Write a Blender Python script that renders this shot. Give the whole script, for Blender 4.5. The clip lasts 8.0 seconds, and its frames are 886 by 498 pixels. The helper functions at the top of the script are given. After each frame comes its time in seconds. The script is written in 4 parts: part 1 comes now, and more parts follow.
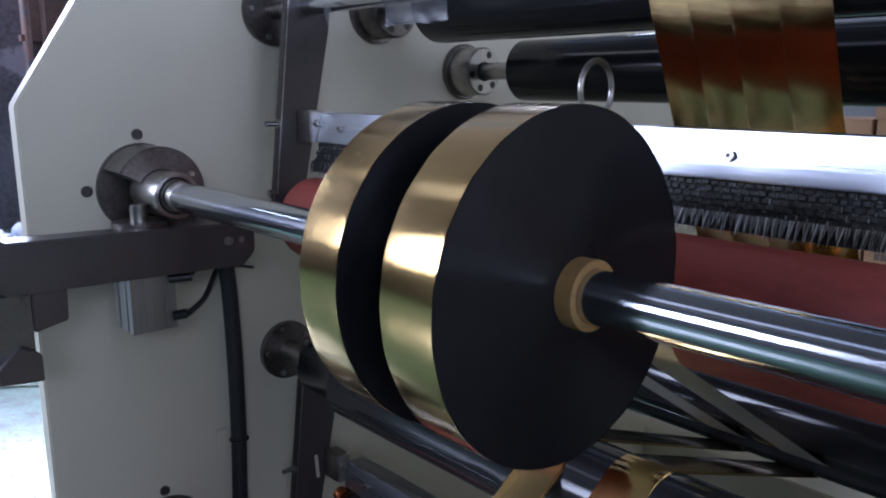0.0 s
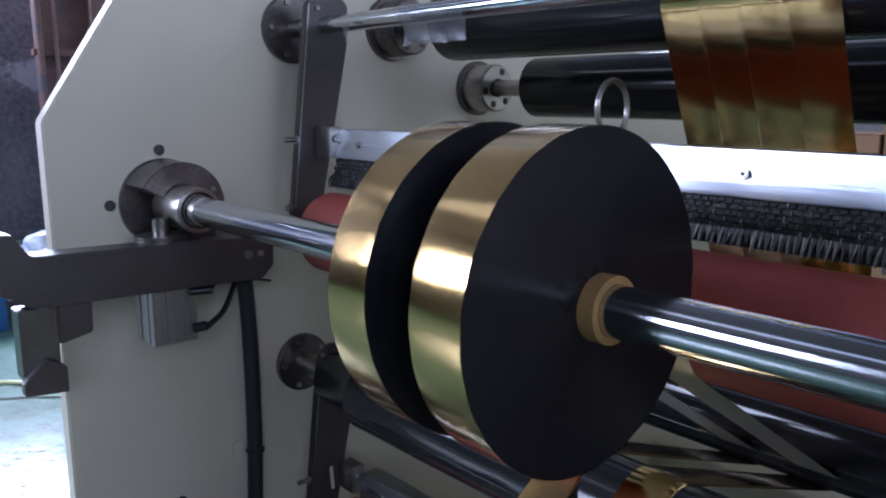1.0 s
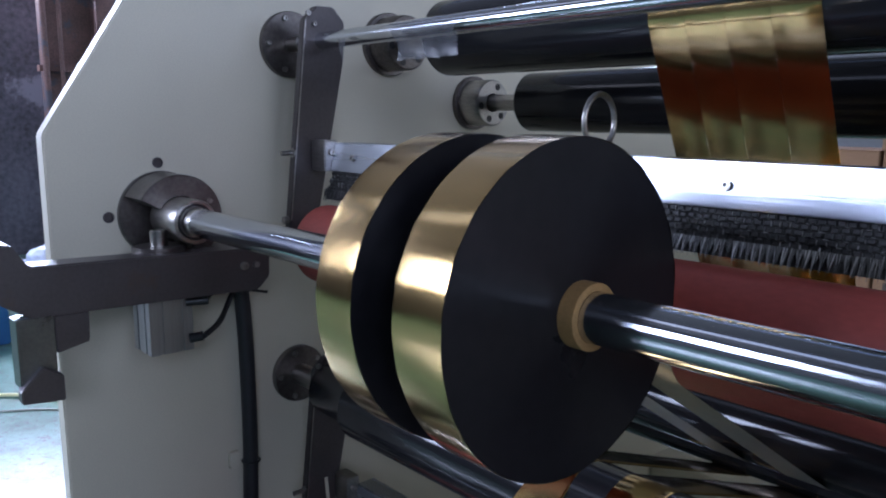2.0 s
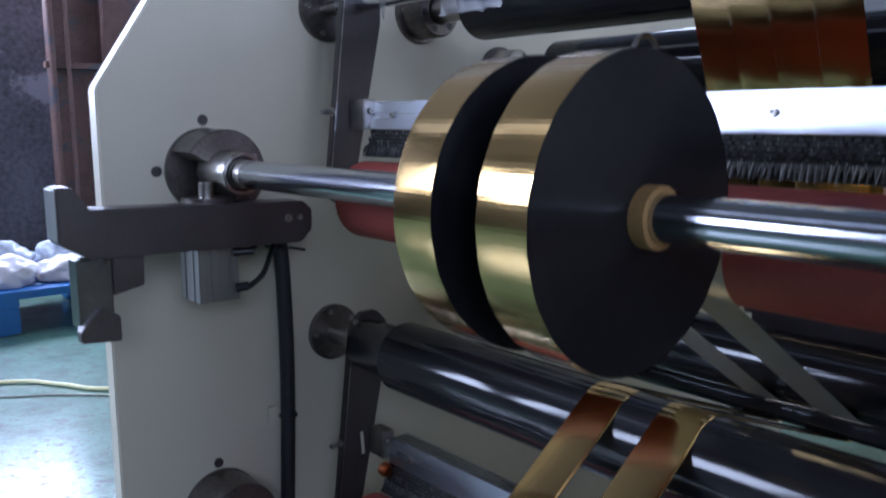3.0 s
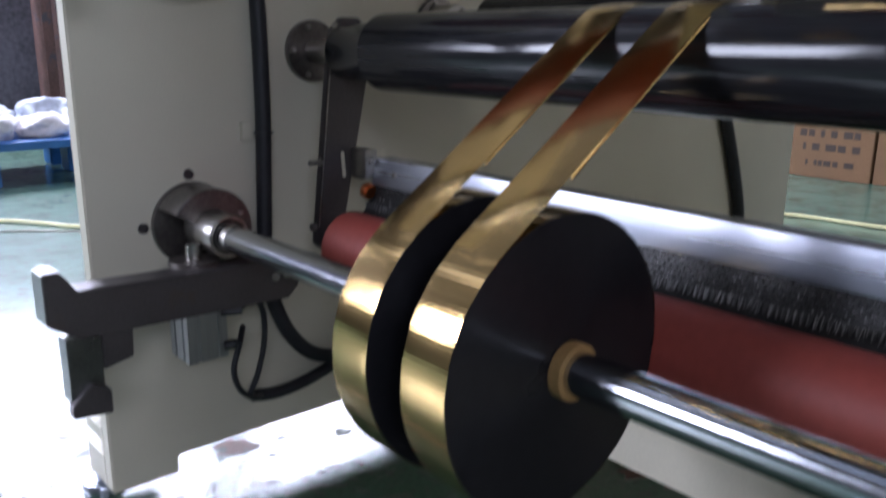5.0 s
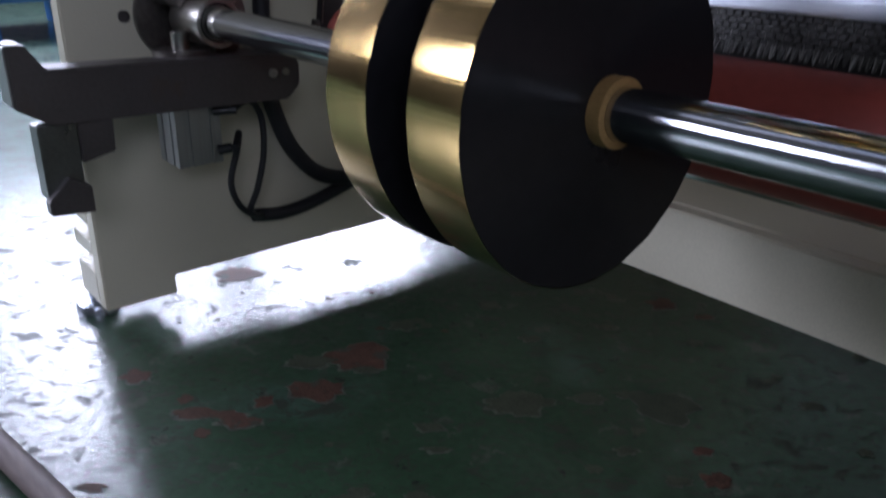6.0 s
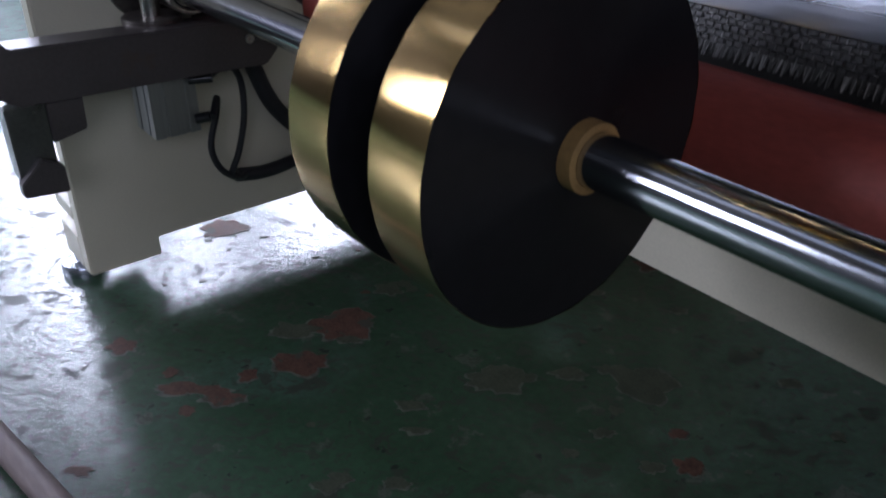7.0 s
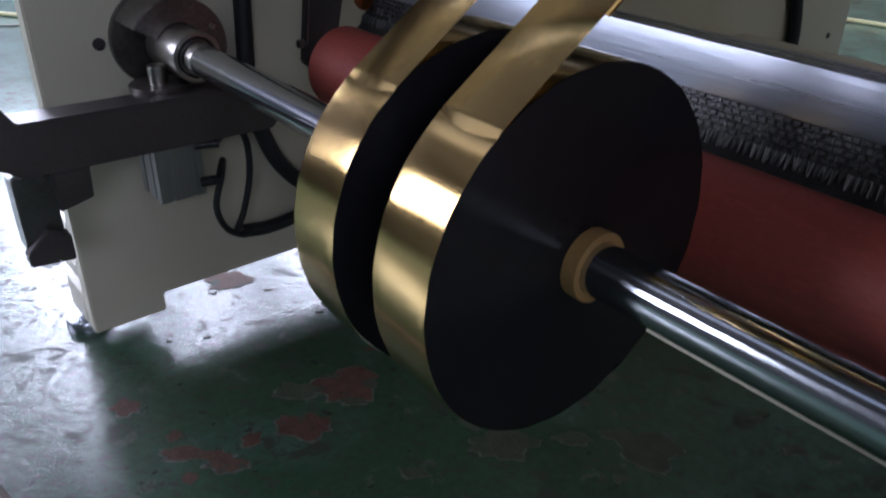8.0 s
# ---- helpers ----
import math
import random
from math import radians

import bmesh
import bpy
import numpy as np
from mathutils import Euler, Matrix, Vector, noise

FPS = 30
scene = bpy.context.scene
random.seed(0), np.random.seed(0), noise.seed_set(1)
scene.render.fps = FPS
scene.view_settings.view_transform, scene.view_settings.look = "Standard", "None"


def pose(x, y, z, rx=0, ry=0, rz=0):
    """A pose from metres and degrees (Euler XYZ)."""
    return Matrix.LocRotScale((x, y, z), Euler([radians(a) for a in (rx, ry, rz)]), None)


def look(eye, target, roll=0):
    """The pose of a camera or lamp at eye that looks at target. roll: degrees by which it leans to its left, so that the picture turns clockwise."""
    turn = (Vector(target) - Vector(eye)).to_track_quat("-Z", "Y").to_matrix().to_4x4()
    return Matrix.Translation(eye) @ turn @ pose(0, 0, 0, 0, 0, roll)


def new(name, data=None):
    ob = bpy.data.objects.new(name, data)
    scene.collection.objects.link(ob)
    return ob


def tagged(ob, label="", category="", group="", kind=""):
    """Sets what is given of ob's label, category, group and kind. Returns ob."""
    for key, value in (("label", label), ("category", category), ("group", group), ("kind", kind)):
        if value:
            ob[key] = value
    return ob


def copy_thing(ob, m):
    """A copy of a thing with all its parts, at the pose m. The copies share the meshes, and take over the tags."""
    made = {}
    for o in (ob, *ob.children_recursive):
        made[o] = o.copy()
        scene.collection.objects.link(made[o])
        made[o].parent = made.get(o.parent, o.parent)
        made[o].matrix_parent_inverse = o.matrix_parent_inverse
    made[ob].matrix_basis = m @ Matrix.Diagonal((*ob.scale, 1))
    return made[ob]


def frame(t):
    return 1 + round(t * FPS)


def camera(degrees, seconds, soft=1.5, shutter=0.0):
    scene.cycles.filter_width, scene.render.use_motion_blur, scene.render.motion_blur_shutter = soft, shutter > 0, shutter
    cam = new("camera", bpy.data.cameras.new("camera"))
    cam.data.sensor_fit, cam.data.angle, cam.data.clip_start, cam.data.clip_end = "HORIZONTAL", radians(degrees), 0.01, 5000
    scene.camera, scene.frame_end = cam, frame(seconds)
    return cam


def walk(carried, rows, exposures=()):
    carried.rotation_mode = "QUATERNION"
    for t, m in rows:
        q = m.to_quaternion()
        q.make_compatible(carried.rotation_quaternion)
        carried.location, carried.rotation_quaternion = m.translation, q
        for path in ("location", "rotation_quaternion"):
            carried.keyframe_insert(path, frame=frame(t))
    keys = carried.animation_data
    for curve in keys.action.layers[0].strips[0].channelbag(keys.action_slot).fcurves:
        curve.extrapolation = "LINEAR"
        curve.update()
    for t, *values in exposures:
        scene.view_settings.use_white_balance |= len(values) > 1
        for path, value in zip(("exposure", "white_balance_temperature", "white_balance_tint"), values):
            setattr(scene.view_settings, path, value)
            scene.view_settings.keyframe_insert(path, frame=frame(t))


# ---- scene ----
cam = camera(57.58, 8.0, soft=2.0, shutter=0.5)
# seconds, x, y, z, yaw, pitch, roll
PATH = [
    (0, 1.5377, -0.5773, 1.5113, 48.754, -11.572, 0.199),
    (0.5, 1.5380, -0.5849, 1.5128, 48.891, -11.062, 0.054),
    (1, 1.5430, -0.6077, 1.5191, 49.164, -10.669, 0.106),
    (1.2, 1.5450, -0.6169, 1.5216, 49.273, -10.512, 0.127),
    (2.3, 1.5753, -0.6037, 1.5123, 49.382, -9.348, 0.046),
    (2.5, 1.5653, -0.6337, 1.5078, 49.214, -9.407, 0.037),
    (3, 1.5654, -0.7108, 1.4201, 49.138, -9.125, 0.055),
    (3.5, 1.5660, -0.6981, 1.3011, 49.180, -9.007, -0.032),
    (4, 1.5568, -0.6438, 1.1870, 49.514, -9.579, -0.022),
    (4.5, 1.5630, -0.6449, 1.0722, 48.910, -11.240, -0.081),
    (5, 1.5509, -0.6746, 0.9502, 48.864, -14.406, -0.441),
    (5.2, 1.5236, -0.6842, 0.8943, 48.907, -15.796, -0.525),
    (6.3, 1.4394, -0.5654, 0.7441, 50.523, -25.588, -0.687),
    (6.5, 1.4090, -0.5465, 0.7756, 50.487, -27.888, -0.767),
    (7, 1.4383, -0.5296, 0.8779, 50.589, -30.034, -0.844),
    (7.5, 1.4282, -0.5301, 0.9238, 50.812, -29.992, -0.838),
    (8, 1.4076, -0.5070, 0.9512, 50.910, -28.895, -0.893),
]
EXPOSURES = [(0.0, -0.18, 5700, 14), (3.5, -0.18, 5500, 13), (4.0, -0.02, 5950, 13), (4.5, 0.28, 6350, 15), (5.2, 0.06, 6250, 14), (6.3, -0.60, 6250, 14), (7.0, -0.54, 6250, 14), (8.0, -0.50, 6250, 14)]
walk(cam, [(t, pose(x, y, z, 90 + pitch, roll, yaw)) for t, x, y, z, yaw, pitch, roll in PATH], EXPOSURES)

# ---- world, windows and exposure ----
world = bpy.data.worlds.new("sky")
scene.world = world
world.use_nodes = True
wn, wl = world.node_tree.nodes, world.node_tree.links
wn.clear()
sky = wn.new("ShaderNodeTexSky")
sky.sky_type = "NISHITA"
sky.sun_disc = False
sky.sun_elevation = radians(35)
sky.sun_rotation = radians(225)
bg = wn.new("ShaderNodeBackground")
bg.inputs["Strength"].default_value = 0.1
wo = wn.new("ShaderNodeOutputWorld")
wl.new(sky.outputs[0], bg.inputs[0])
wl.new(bg.outputs[0], wo.inputs[0])


def opening_light(name, x, y, z, target, w, h, watts, colour=(0.77, 0.82, 1.0)):
    """Daylight standing in a wall or roof opening; north and east are added fill."""
    data = bpy.data.lights.new(name, "AREA")
    data.shape, data.size, data.size_y, data.energy, data.color = "RECTANGLE", w, h, watts, colour
    ob = new(name, data)
    ob.matrix_world = look((x, y, z), target)
    return ob


# hall: x from WEST to EAST, y from SOUTH to NORTH
WEST, EAST, SOUTH, NORTH, ROOF = -8.0, 7.0, -7.0, 7.0, 6.8
SOUTH_WIN = [(-7.7, -5.2), (-4.6, -2.1)]            # x ranges
WEST_WIN = [(-2.6, 0.2), (0.8, 3.6), (4.2, 6.8)]    # y ranges
SKYLIGHTS = [(-3.6, -2.4), (3.3, 4.0)]              # y ranges, strips along the hall
NORTH_FILL = [(-6.6, -3.2)]                            # x ranges
EAST_FILL = [(-5.5, -2.5), (-1.5, 1.5), (2.5, 5.5)]
SOUTH_Z, WEST_Z, EAST_Z = (2.6, 5.2), (2.9, 5.2), (2.7, 4.6)
for x0, x1 in SOUTH_WIN:
    opening_light("daylight_south", (x0 + x1) / 2, SOUTH - 0.1, 3.9, ((x0 + x1) / 2, 0, 3.9), 2.5, 2.6, 480 if x0 < -5 else 390)
for y0, y1 in WEST_WIN:
    opening_light("daylight_west", WEST - 0.1, (y0 + y1) / 2, 4.05, (0, (y0 + y1) / 2, 4.05), y1 - y0, 2.3, 570 if y0 < -1 else 900)
# unseen north lamp added to brighten the floor behind the machine
for x0, x1 in NORTH_FILL:
    opening_light("daylight_north", (x0 + x1) / 2, NORTH + 0.1, 3.9, ((x0 + x1) / 2, 0, 3.9), 3.4, 2.6, 420)
# unseen east lamps added as fill for the side plate's inner face
for y0, y1 in EAST_FILL:
    opening_light("daylight_east", EAST + 0.1, (y0 + y1) / 2, 3.65, (0, (y0 + y1) / 2, 3.65), 3.0, 1.9, 138 if y0 < 2 else 55)


for y0, y1 in SKYLIGHTS:
    opening_light("daylight_roof", -0.5, (y0 + y1) / 2, ROOF + 0.14, (-0.5, (y0 + y1) / 2, 0), 13.0, y1 - y0, (17.0 if y0 < 0 else 9.0) * (y1 - y0), (0.62, 0.72, 1.0))


# ---- materials ----
def material(name, base, rough=0.5, metal=0.0, vary=0.15, scale=8.0, bump=0.0, bump_scale=60.0, stretch=(1, 1, 1), rough_vary=0.1, second=None, second_at=0.6, coat=0.0, spec=0.5):
    """A surface of one colour, mottled at two scales, with fine relief."""
    m = bpy.data.materials.new(name)
    m.use_nodes = True
    n, l = m.node_tree.nodes, m.node_tree.links
    p = n["Principled BSDF"]
    p.inputs["Metallic"].default_value = metal
    p.inputs["Coat Weight"].default_value = coat
    p.inputs["Specular IOR Level"].default_value = spec
    co = n.new("ShaderNodeTexCoord")
    mp = n.new("ShaderNodeMapping")
    mp.inputs["Scale"].default_value = stretch
    l.new(co.outputs["Object"], mp.inputs[0])
    big = n.new("ShaderNodeTexNoise")
    big.inputs["Scale"].default_value, big.inputs["Detail"].default_value = scale, 6
    fine = n.new("ShaderNodeTexNoise")
    fine.inputs["Scale"].default_value, fine.inputs["Detail"].default_value = bump_scale, 4
    for t in (big, fine):
        l.new(mp.outputs[0], t.inputs["Vector"])
    add = n.new("ShaderNodeMath")
    add.operation = "ADD"
    l.new(big.outputs["Fac"], add.inputs[0])
    l.new(fine.outputs["Fac"], add.inputs[1])
    ramp = n.new("ShaderNodeMapRange")
    ramp.inputs["From Min"].default_value, ramp.inputs["From Max"].default_value = 0.7, 1.3
    l.new(add.outputs[0], ramp.inputs["Value"])
    mix = n.new("ShaderNodeMix")
    mix.data_type = "RGBA"
    mix.inputs["A"].default_value = (*[max(0, c * (1 - vary)) for c in base], 1)
    mix.inputs["B"].default_value = (*[min(1, c * (1 + vary)) for c in base], 1)
    l.new(ramp.outputs[0], mix.inputs["Factor"])
    colour = mix.outputs["Result"]
    if second:
        blot = n.new("ShaderNodeTexNoise")
        blot.inputs["Scale"].default_value, blot.inputs["Detail"].default_value, blot.inputs["Roughness"].default_value = scale * 0.6, 9, 0.65
        l.new(mp.outputs[0], blot.inputs["Vector"])
        cut = n.new("ShaderNodeMapRange")
        cut.inputs["From Min"].default_value, cut.inputs["From Max"].default_value = second_at, second_at + 0.05
        l.new(blot.outputs["Fac"], cut.inputs["Value"])
        over = n.new("ShaderNodeMix")
        over.data_type = "RGBA"
        over.inputs["B"].default_value = (*second, 1)
        l.new(cut.outputs[0], over.inputs["Factor"])
        l.new(colour, over.inputs["A"])
        colour = over.outputs["Result"]
    l.new(colour, p.inputs["Base Color"])
    rr = n.new("ShaderNodeMapRange")
    rr.inputs["To Min"].default_value, rr.inputs["To Max"].default_value = max(0.02, rough - rough_vary), rough + rough_vary
    l.new(big.outputs["Fac"], rr.inputs["Value"])
    l.new(rr.outputs[0], p.inputs["Roughness"])
    if bump:
        b = n.new("ShaderNodeBump")
        b.inputs["Strength"].default_value, b.inputs["Distance"].default_value = bump, 0.002
        l.new(fine.outputs["Fac"], b.inputs["Height"])
        l.new(b.outputs[0], p.inputs["Normal"])
    return m


def wound_edge_material():
    """The black side of a wound roll: fine rings about the x axis."""
    m = material("wound_film_edge", (0.015, 0.0142, 0.0165), rough=0.30, vary=0.2, scale=5, spec=0.22)
    n, l = m.node_tree.nodes, m.node_tree.links
    co = n.new("ShaderNodeTexCoord")
    sep = n.new("ShaderNodeSeparateXYZ")
    l.new(co.outputs["Object"], sep.inputs[0])
    cmb = n.new("ShaderNodeCombineXYZ")
    l.new(sep.outputs[1], cmb.inputs[0])
    l.new(sep.outputs[2], cmb.inputs[1])
    ln = n.new("ShaderNodeVectorMath")
    ln.operation = "LENGTH"
    l.new(cmb.outputs[0], ln.inputs[0])
    w = n.new("ShaderNodeTexNoise")
    w.noise_dimensions = "1D"
    w.inputs["Scale"].default_value, w.inputs["Detail"].default_value = 900, 3
    l.new(ln.outputs["Value"], w.inputs["W"])
    p = n["Principled BSDF"]
    p.inputs["Anisotropic"].default_value = 0.92
    p.inputs["Anisotropic Rotation"].default_value = 0.25
    tg = n.new("ShaderNodeTangent")
    tg.direction_type, tg.axis = "RADIAL", "X"
    l.new(tg.outputs[0], p.inputs["Tangent"])
    b = n.new("ShaderNodeBump")
    b.inputs["Strength"].default_value, b.inputs["Distance"].default_value = 0.25, 0.0004
    l.new(w.outputs["Fac"], b.inputs["Height"])
    l.new(b.outputs[0], n["Principled BSDF"].inputs["Normal"])
    return m


def turned_marks(m, much):
    """Fine grinding marks that run round the x axis."""
    n, l = m.node_tree.nodes, m.node_tree.links
    tg = n.new("ShaderNodeTangent")
    tg.direction_type, tg.axis = "RADIAL", "X"
    l.new(tg.outputs[0], n["Principled BSDF"].inputs["Tangent"])
    n["Principled BSDF"].inputs["Anisotropic"].default_value = much
    n["Principled BSDF"].inputs["Anisotropic Rotation"].default_value = 0.25


def strand_tones(m, dark, pale):
    """Each strand has its own tone; the palest stand in for glints."""
    n, l = m.node_tree.nodes, m.node_tree.links
    g = n.new("ShaderNodeNewGeometry")
    r = n.new("ShaderNodeMapRange")
    r.inputs["From Min"].default_value, r.inputs["From Max"].default_value = 0.62, 1.0
    l.new(g.outputs["Random Per Island"], r.inputs["Value"])
    x = n.new("ShaderNodeMix")
    x.data_type = "RGBA"
    x.inputs["A"].default_value, x.inputs["B"].default_value = (*dark, 1), (*pale, 1)
    l.new(r.outputs[0], x.inputs["Factor"])
    l.new(x.outputs["Result"], n["Principled BSDF"].inputs["Base Color"])
    return m


CREAM = material("cream_paint", (0.66, 0.615, 0.485), rough=0.34, vary=0.07, scale=2.5, bump=0.12, bump_scale=350, rough_vary=0.14, second=(0.54, 0.50, 0.41), second_at=0.66)
GOLD = material("gold_foil", (0.67, 0.455, 0.185), rough=0.145, metal=1, vary=0.10, scale=14, bump=0.03, bump_scale=30, stretch=(0.4, 1, 1), rough_vary=0.04, coat=0.22)
BACKING = material("grey_film_back", (0.36, 0.35, 0.30), rough=0.42, metal=0.35, vary=0.12, scale=10, bump=0.05, bump_scale=40)
WOUND = wound_edge_material()
CORE = material("cardboard_tube", (0.40, 0.235, 0.088), rough=0.75, vary=0.15, scale=40, bump=0.3, bump_scale=220)
CHROME = material("ground_chrome", (0.56, 0.58, 0.61), rough=0.12, metal=1, vary=0.06, scale=20, bump=0.05, bump_scale=180, stretch=(0.05, 1, 1), rough_vary=0.04)
turned_marks(CHROME, 0.75)
turned_marks(GOLD, 0.55)
STEEL = material("machined_steel", (0.42, 0.40, 0.37), rough=0.32, metal=1, vary=0.2, scale=30, bump=0.1, bump_scale=200, stretch=(0.2, 1, 1))
DARK = material("blackened_steel", (0.098, 0.086, 0.086), rough=0.36, metal=0.55, vary=0.12, scale=9, bump=0.05, bump_scale=160, second=(0.11, 0.085, 0.075), second_at=0.62)
BLUED = material("blued_flange", (0.165, 0.146, 0.134), rough=0.34, metal=0.8, vary=0.3, scale=18, bump=0.08, bump_scale=120)
RED = material("red_rubber", (0.35, 0.066, 0.050), rough=0.55, vary=0.18, scale=6, bump=0.15, bump_scale=260, stretch=(0.3, 1, 1), second=(0.24, 0.045, 0.04), second_at=0.6)
BLACKROLL = material("black_anodised_roller", (0.019, 0.019, 0.021), rough=0.12, vary=0.3, scale=5, bump=0.0025, bump_scale=90, stretch=(0.06, 1, 1), rough_vary=0.03, spec=0.42)
ALU = material("brushed_aluminium", (0.51, 0.54, 0.61), rough=0.28, metal=1, vary=0.07, scale=6, bump=0.10, bump_scale=240, stretch=(0.04, 1, 1), rough_vary=0.08)
ALU2 = material("extruded_grey_aluminium", (0.37, 0.38, 0.37), rough=0.38, metal=0.9, vary=0.1, scale=12, bump=0.1, bump_scale=200, stretch=(1, 1, 0.05))
GROUND = material("ground_steel", (0.15, 0.155, 0.15), rough=0.30, metal=1, vary=0.15, scale=25, bump=0.08, bump_scale=180)
RUBBER = material("black_cable_sleeve", (0.018, 0.018, 0.022), rough=0.5, vary=0.3, scale=30, bump=0.5, bump_scale=300)
BRISTLE = material("carbon_bristle", (0.022, 0.021, 0.020), rough=0.46, metal=0.3, vary=0.5, scale=300, spec=0.6)
FRAY = strand_tones(material("frayed_bristle", (0.06, 0.06, 0.055), rough=0.35, metal=0.2, spec=0.6), (0.018, 0.018, 0.017), (0.36, 0.35, 0.34))
COPPER = material("copper_terminal", (0.70, 0.25, 0.10), rough=0.35, metal=1, vary=0.2, scale=60)
BLUE = material("blue_plastic", (0.012, 0.12, 0.36), rough=0.45, vary=0.15, scale=8, bump=0.1, bump_scale=150)
BAG = material("white_film_bag", (0.62, 0.58, 0.60), rough=0.3, vary=0.15, scale=7, bump=0.5, bump_scale=14)
HOSE = material("yellow_hose", (0.80, 0.76, 0.42), rough=0.4, vary=0.1, scale=20)
CARD = material("cardboard", (0.18, 0.096, 0.044), rough=0.8, vary=0.14, scale=5, bump=0.15, bump_scale=120, stretch=(1, 1, 0.4), second=(0.14, 0.075, 0.036), second_at=0.62)
INK = material("dark_print", (0.045, 0.027, 0.018), rough=0.7)
TAPE = material("clear_tape", (0.16, 0.16, 0.17), rough=0.25, vary=0.3, scale=40, bump=0.5, bump_scale=70)
TAPE.node_tree.nodes["Principled BSDF"].inputs["Alpha"].default_value = 0.5
KNOB = material("black_plastic", (0.012, 0.012, 0.014), rough=0.35, vary=0.2, scale=30)
WALLM = material("dark_mottled_wall", (0.070, 0.067, 0.082), rough=0.75, vary=0.6, scale=1.6, bump=0.12, bump_scale=18, second=(0.19, 0.185, 0.22), second_at=0.56)
PLAIN = material("grey_plaster", (0.08, 0.08, 0.08), rough=0.85, vary=0.12, scale=1.2, bump=0.2, bump_scale=40)
ROOFM = material("roof_sheet", (0.020, 0.018, 0.016), rough=0.7, vary=0.15, scale=1.5)
RUST = material("rusty_column", (0.11, 0.055, 0.045), rough=0.7, vary=0.4, scale=5, bump=0.3, bump_scale=60, second=(0.06, 0.05, 0.06), second_at=0.55)
CHIP_RED = material("bare_red_screed", (0.090, 0.047, 0.033), rough=0.6, spec=0.25, vary=0.4, scale=35, bump=0.3, bump_scale=200, second=(0.06, 0.06, 0.045), second_at=0.56)
CHIP_GREY = material("bare_grey_concrete", (0.055, 0.064, 0.042), rough=0.55, spec=0.3, vary=0.35, scale=30, bump=0.3, bump_scale=200)


CHIP_RIM = material("lifted_paint_edge", (0.072, 0.080, 0.060), rough=0.5, vary=0.4, scale=60)


def floor_material():
    m = material("worn_green_floor_paint", (0.027, 0.068, 0.035), rough=0.085, vary=0.35, scale=2.2, bump=0.0, rough_vary=0.03)
    n, l = m.node_tree.nodes, m.node_tree.links
    p = n["Principled BSDF"]
    co = n.new("ShaderNodeTexCoord")
    base = p.inputs["Base Color"].links[0].from_socket
    # scuffed pale film and small bare specks
    layers = ((3.5, 0.52, 0.72, (0.080, 0.145, 0.112), 0.6), (14, 0.61, 0.63, (0.085, 0.10, 0.075), 0.8), (30, 0.63, 0.65, (0.012, 0.016, 0.013), 0.9))
    for scale, lo, hi, colour, most in layers:
        t = n.new("ShaderNodeTexNoise")
        t.inputs["Scale"].default_value, t.inputs["Detail"].default_value, t.inputs["Roughness"].default_value = scale, 8, 0.62
        l.new(co.outputs["Object"], t.inputs["Vector"])
        r = n.new("ShaderNodeMapRange")
        r.inputs["From Min"].default_value, r.inputs["From Max"].default_value, r.inputs["To Max"].default_value = lo, hi, most
        l.new(t.outputs["Fac"], r.inputs["Value"])
        x = n.new("ShaderNodeMix")
        x.data_type = "RGBA"
        x.inputs["B"].default_value = (*colour, 1)
        l.new(r.outputs[0], x.inputs["Factor"])
        l.new(base, x.inputs["A"])
        base = x.outputs["Result"]
    # light painted into the floor round the machine: in front, outer side, behind
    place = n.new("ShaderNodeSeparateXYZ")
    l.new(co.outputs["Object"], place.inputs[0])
    lit_sides = []
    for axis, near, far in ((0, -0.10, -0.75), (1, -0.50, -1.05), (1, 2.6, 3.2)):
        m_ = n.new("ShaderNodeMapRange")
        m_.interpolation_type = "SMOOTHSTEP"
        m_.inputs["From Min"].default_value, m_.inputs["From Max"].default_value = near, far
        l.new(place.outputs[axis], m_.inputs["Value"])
        lit_sides.append(m_.outputs[0])
    lit_area = lit_sides[0]
    for other in lit_sides[1:]:
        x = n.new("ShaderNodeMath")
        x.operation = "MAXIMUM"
        l.new(lit_area, x.inputs[0])
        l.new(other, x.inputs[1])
        lit_area = x.outputs[0]
    lit_mottle = n.new("ShaderNodeTexNoise")
    lit_mottle.inputs["Scale"].default_value, lit_mottle.inputs["Detail"].default_value, lit_mottle.inputs["Roughness"].default_value = 5, 10, 0.7
    l.new(co.outputs["Object"], lit_mottle.inputs["Vector"])
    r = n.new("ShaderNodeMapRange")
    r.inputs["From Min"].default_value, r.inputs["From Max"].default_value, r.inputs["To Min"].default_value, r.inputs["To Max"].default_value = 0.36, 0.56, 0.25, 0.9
    l.new(lit_mottle.outputs["Fac"], r.inputs["Value"])
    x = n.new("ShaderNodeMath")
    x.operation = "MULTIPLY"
    l.new(lit_area, x.inputs[0])
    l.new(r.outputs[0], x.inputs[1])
    # pale tone put in for the lit floor, broken up by noise
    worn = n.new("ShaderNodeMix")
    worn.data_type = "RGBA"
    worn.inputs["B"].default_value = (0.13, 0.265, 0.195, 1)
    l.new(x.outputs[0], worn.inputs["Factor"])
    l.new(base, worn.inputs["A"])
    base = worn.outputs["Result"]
    l.new(base, p.inputs["Base Color"])
    rough = p.inputs["Roughness"].links[0].from_socket
    # specks and relief are stretched across the camera's view
    grain = n.new("ShaderNodeMapping")
    grain.inputs["Scale"].default_value = (1.0, 1.5, 1.0)
    turn = n.new("ShaderNodeMapping")
    turn.inputs["Rotation"].default_value = (0, 0, radians(-49))
    l.new(co.outputs["Object"], turn.inputs[0])
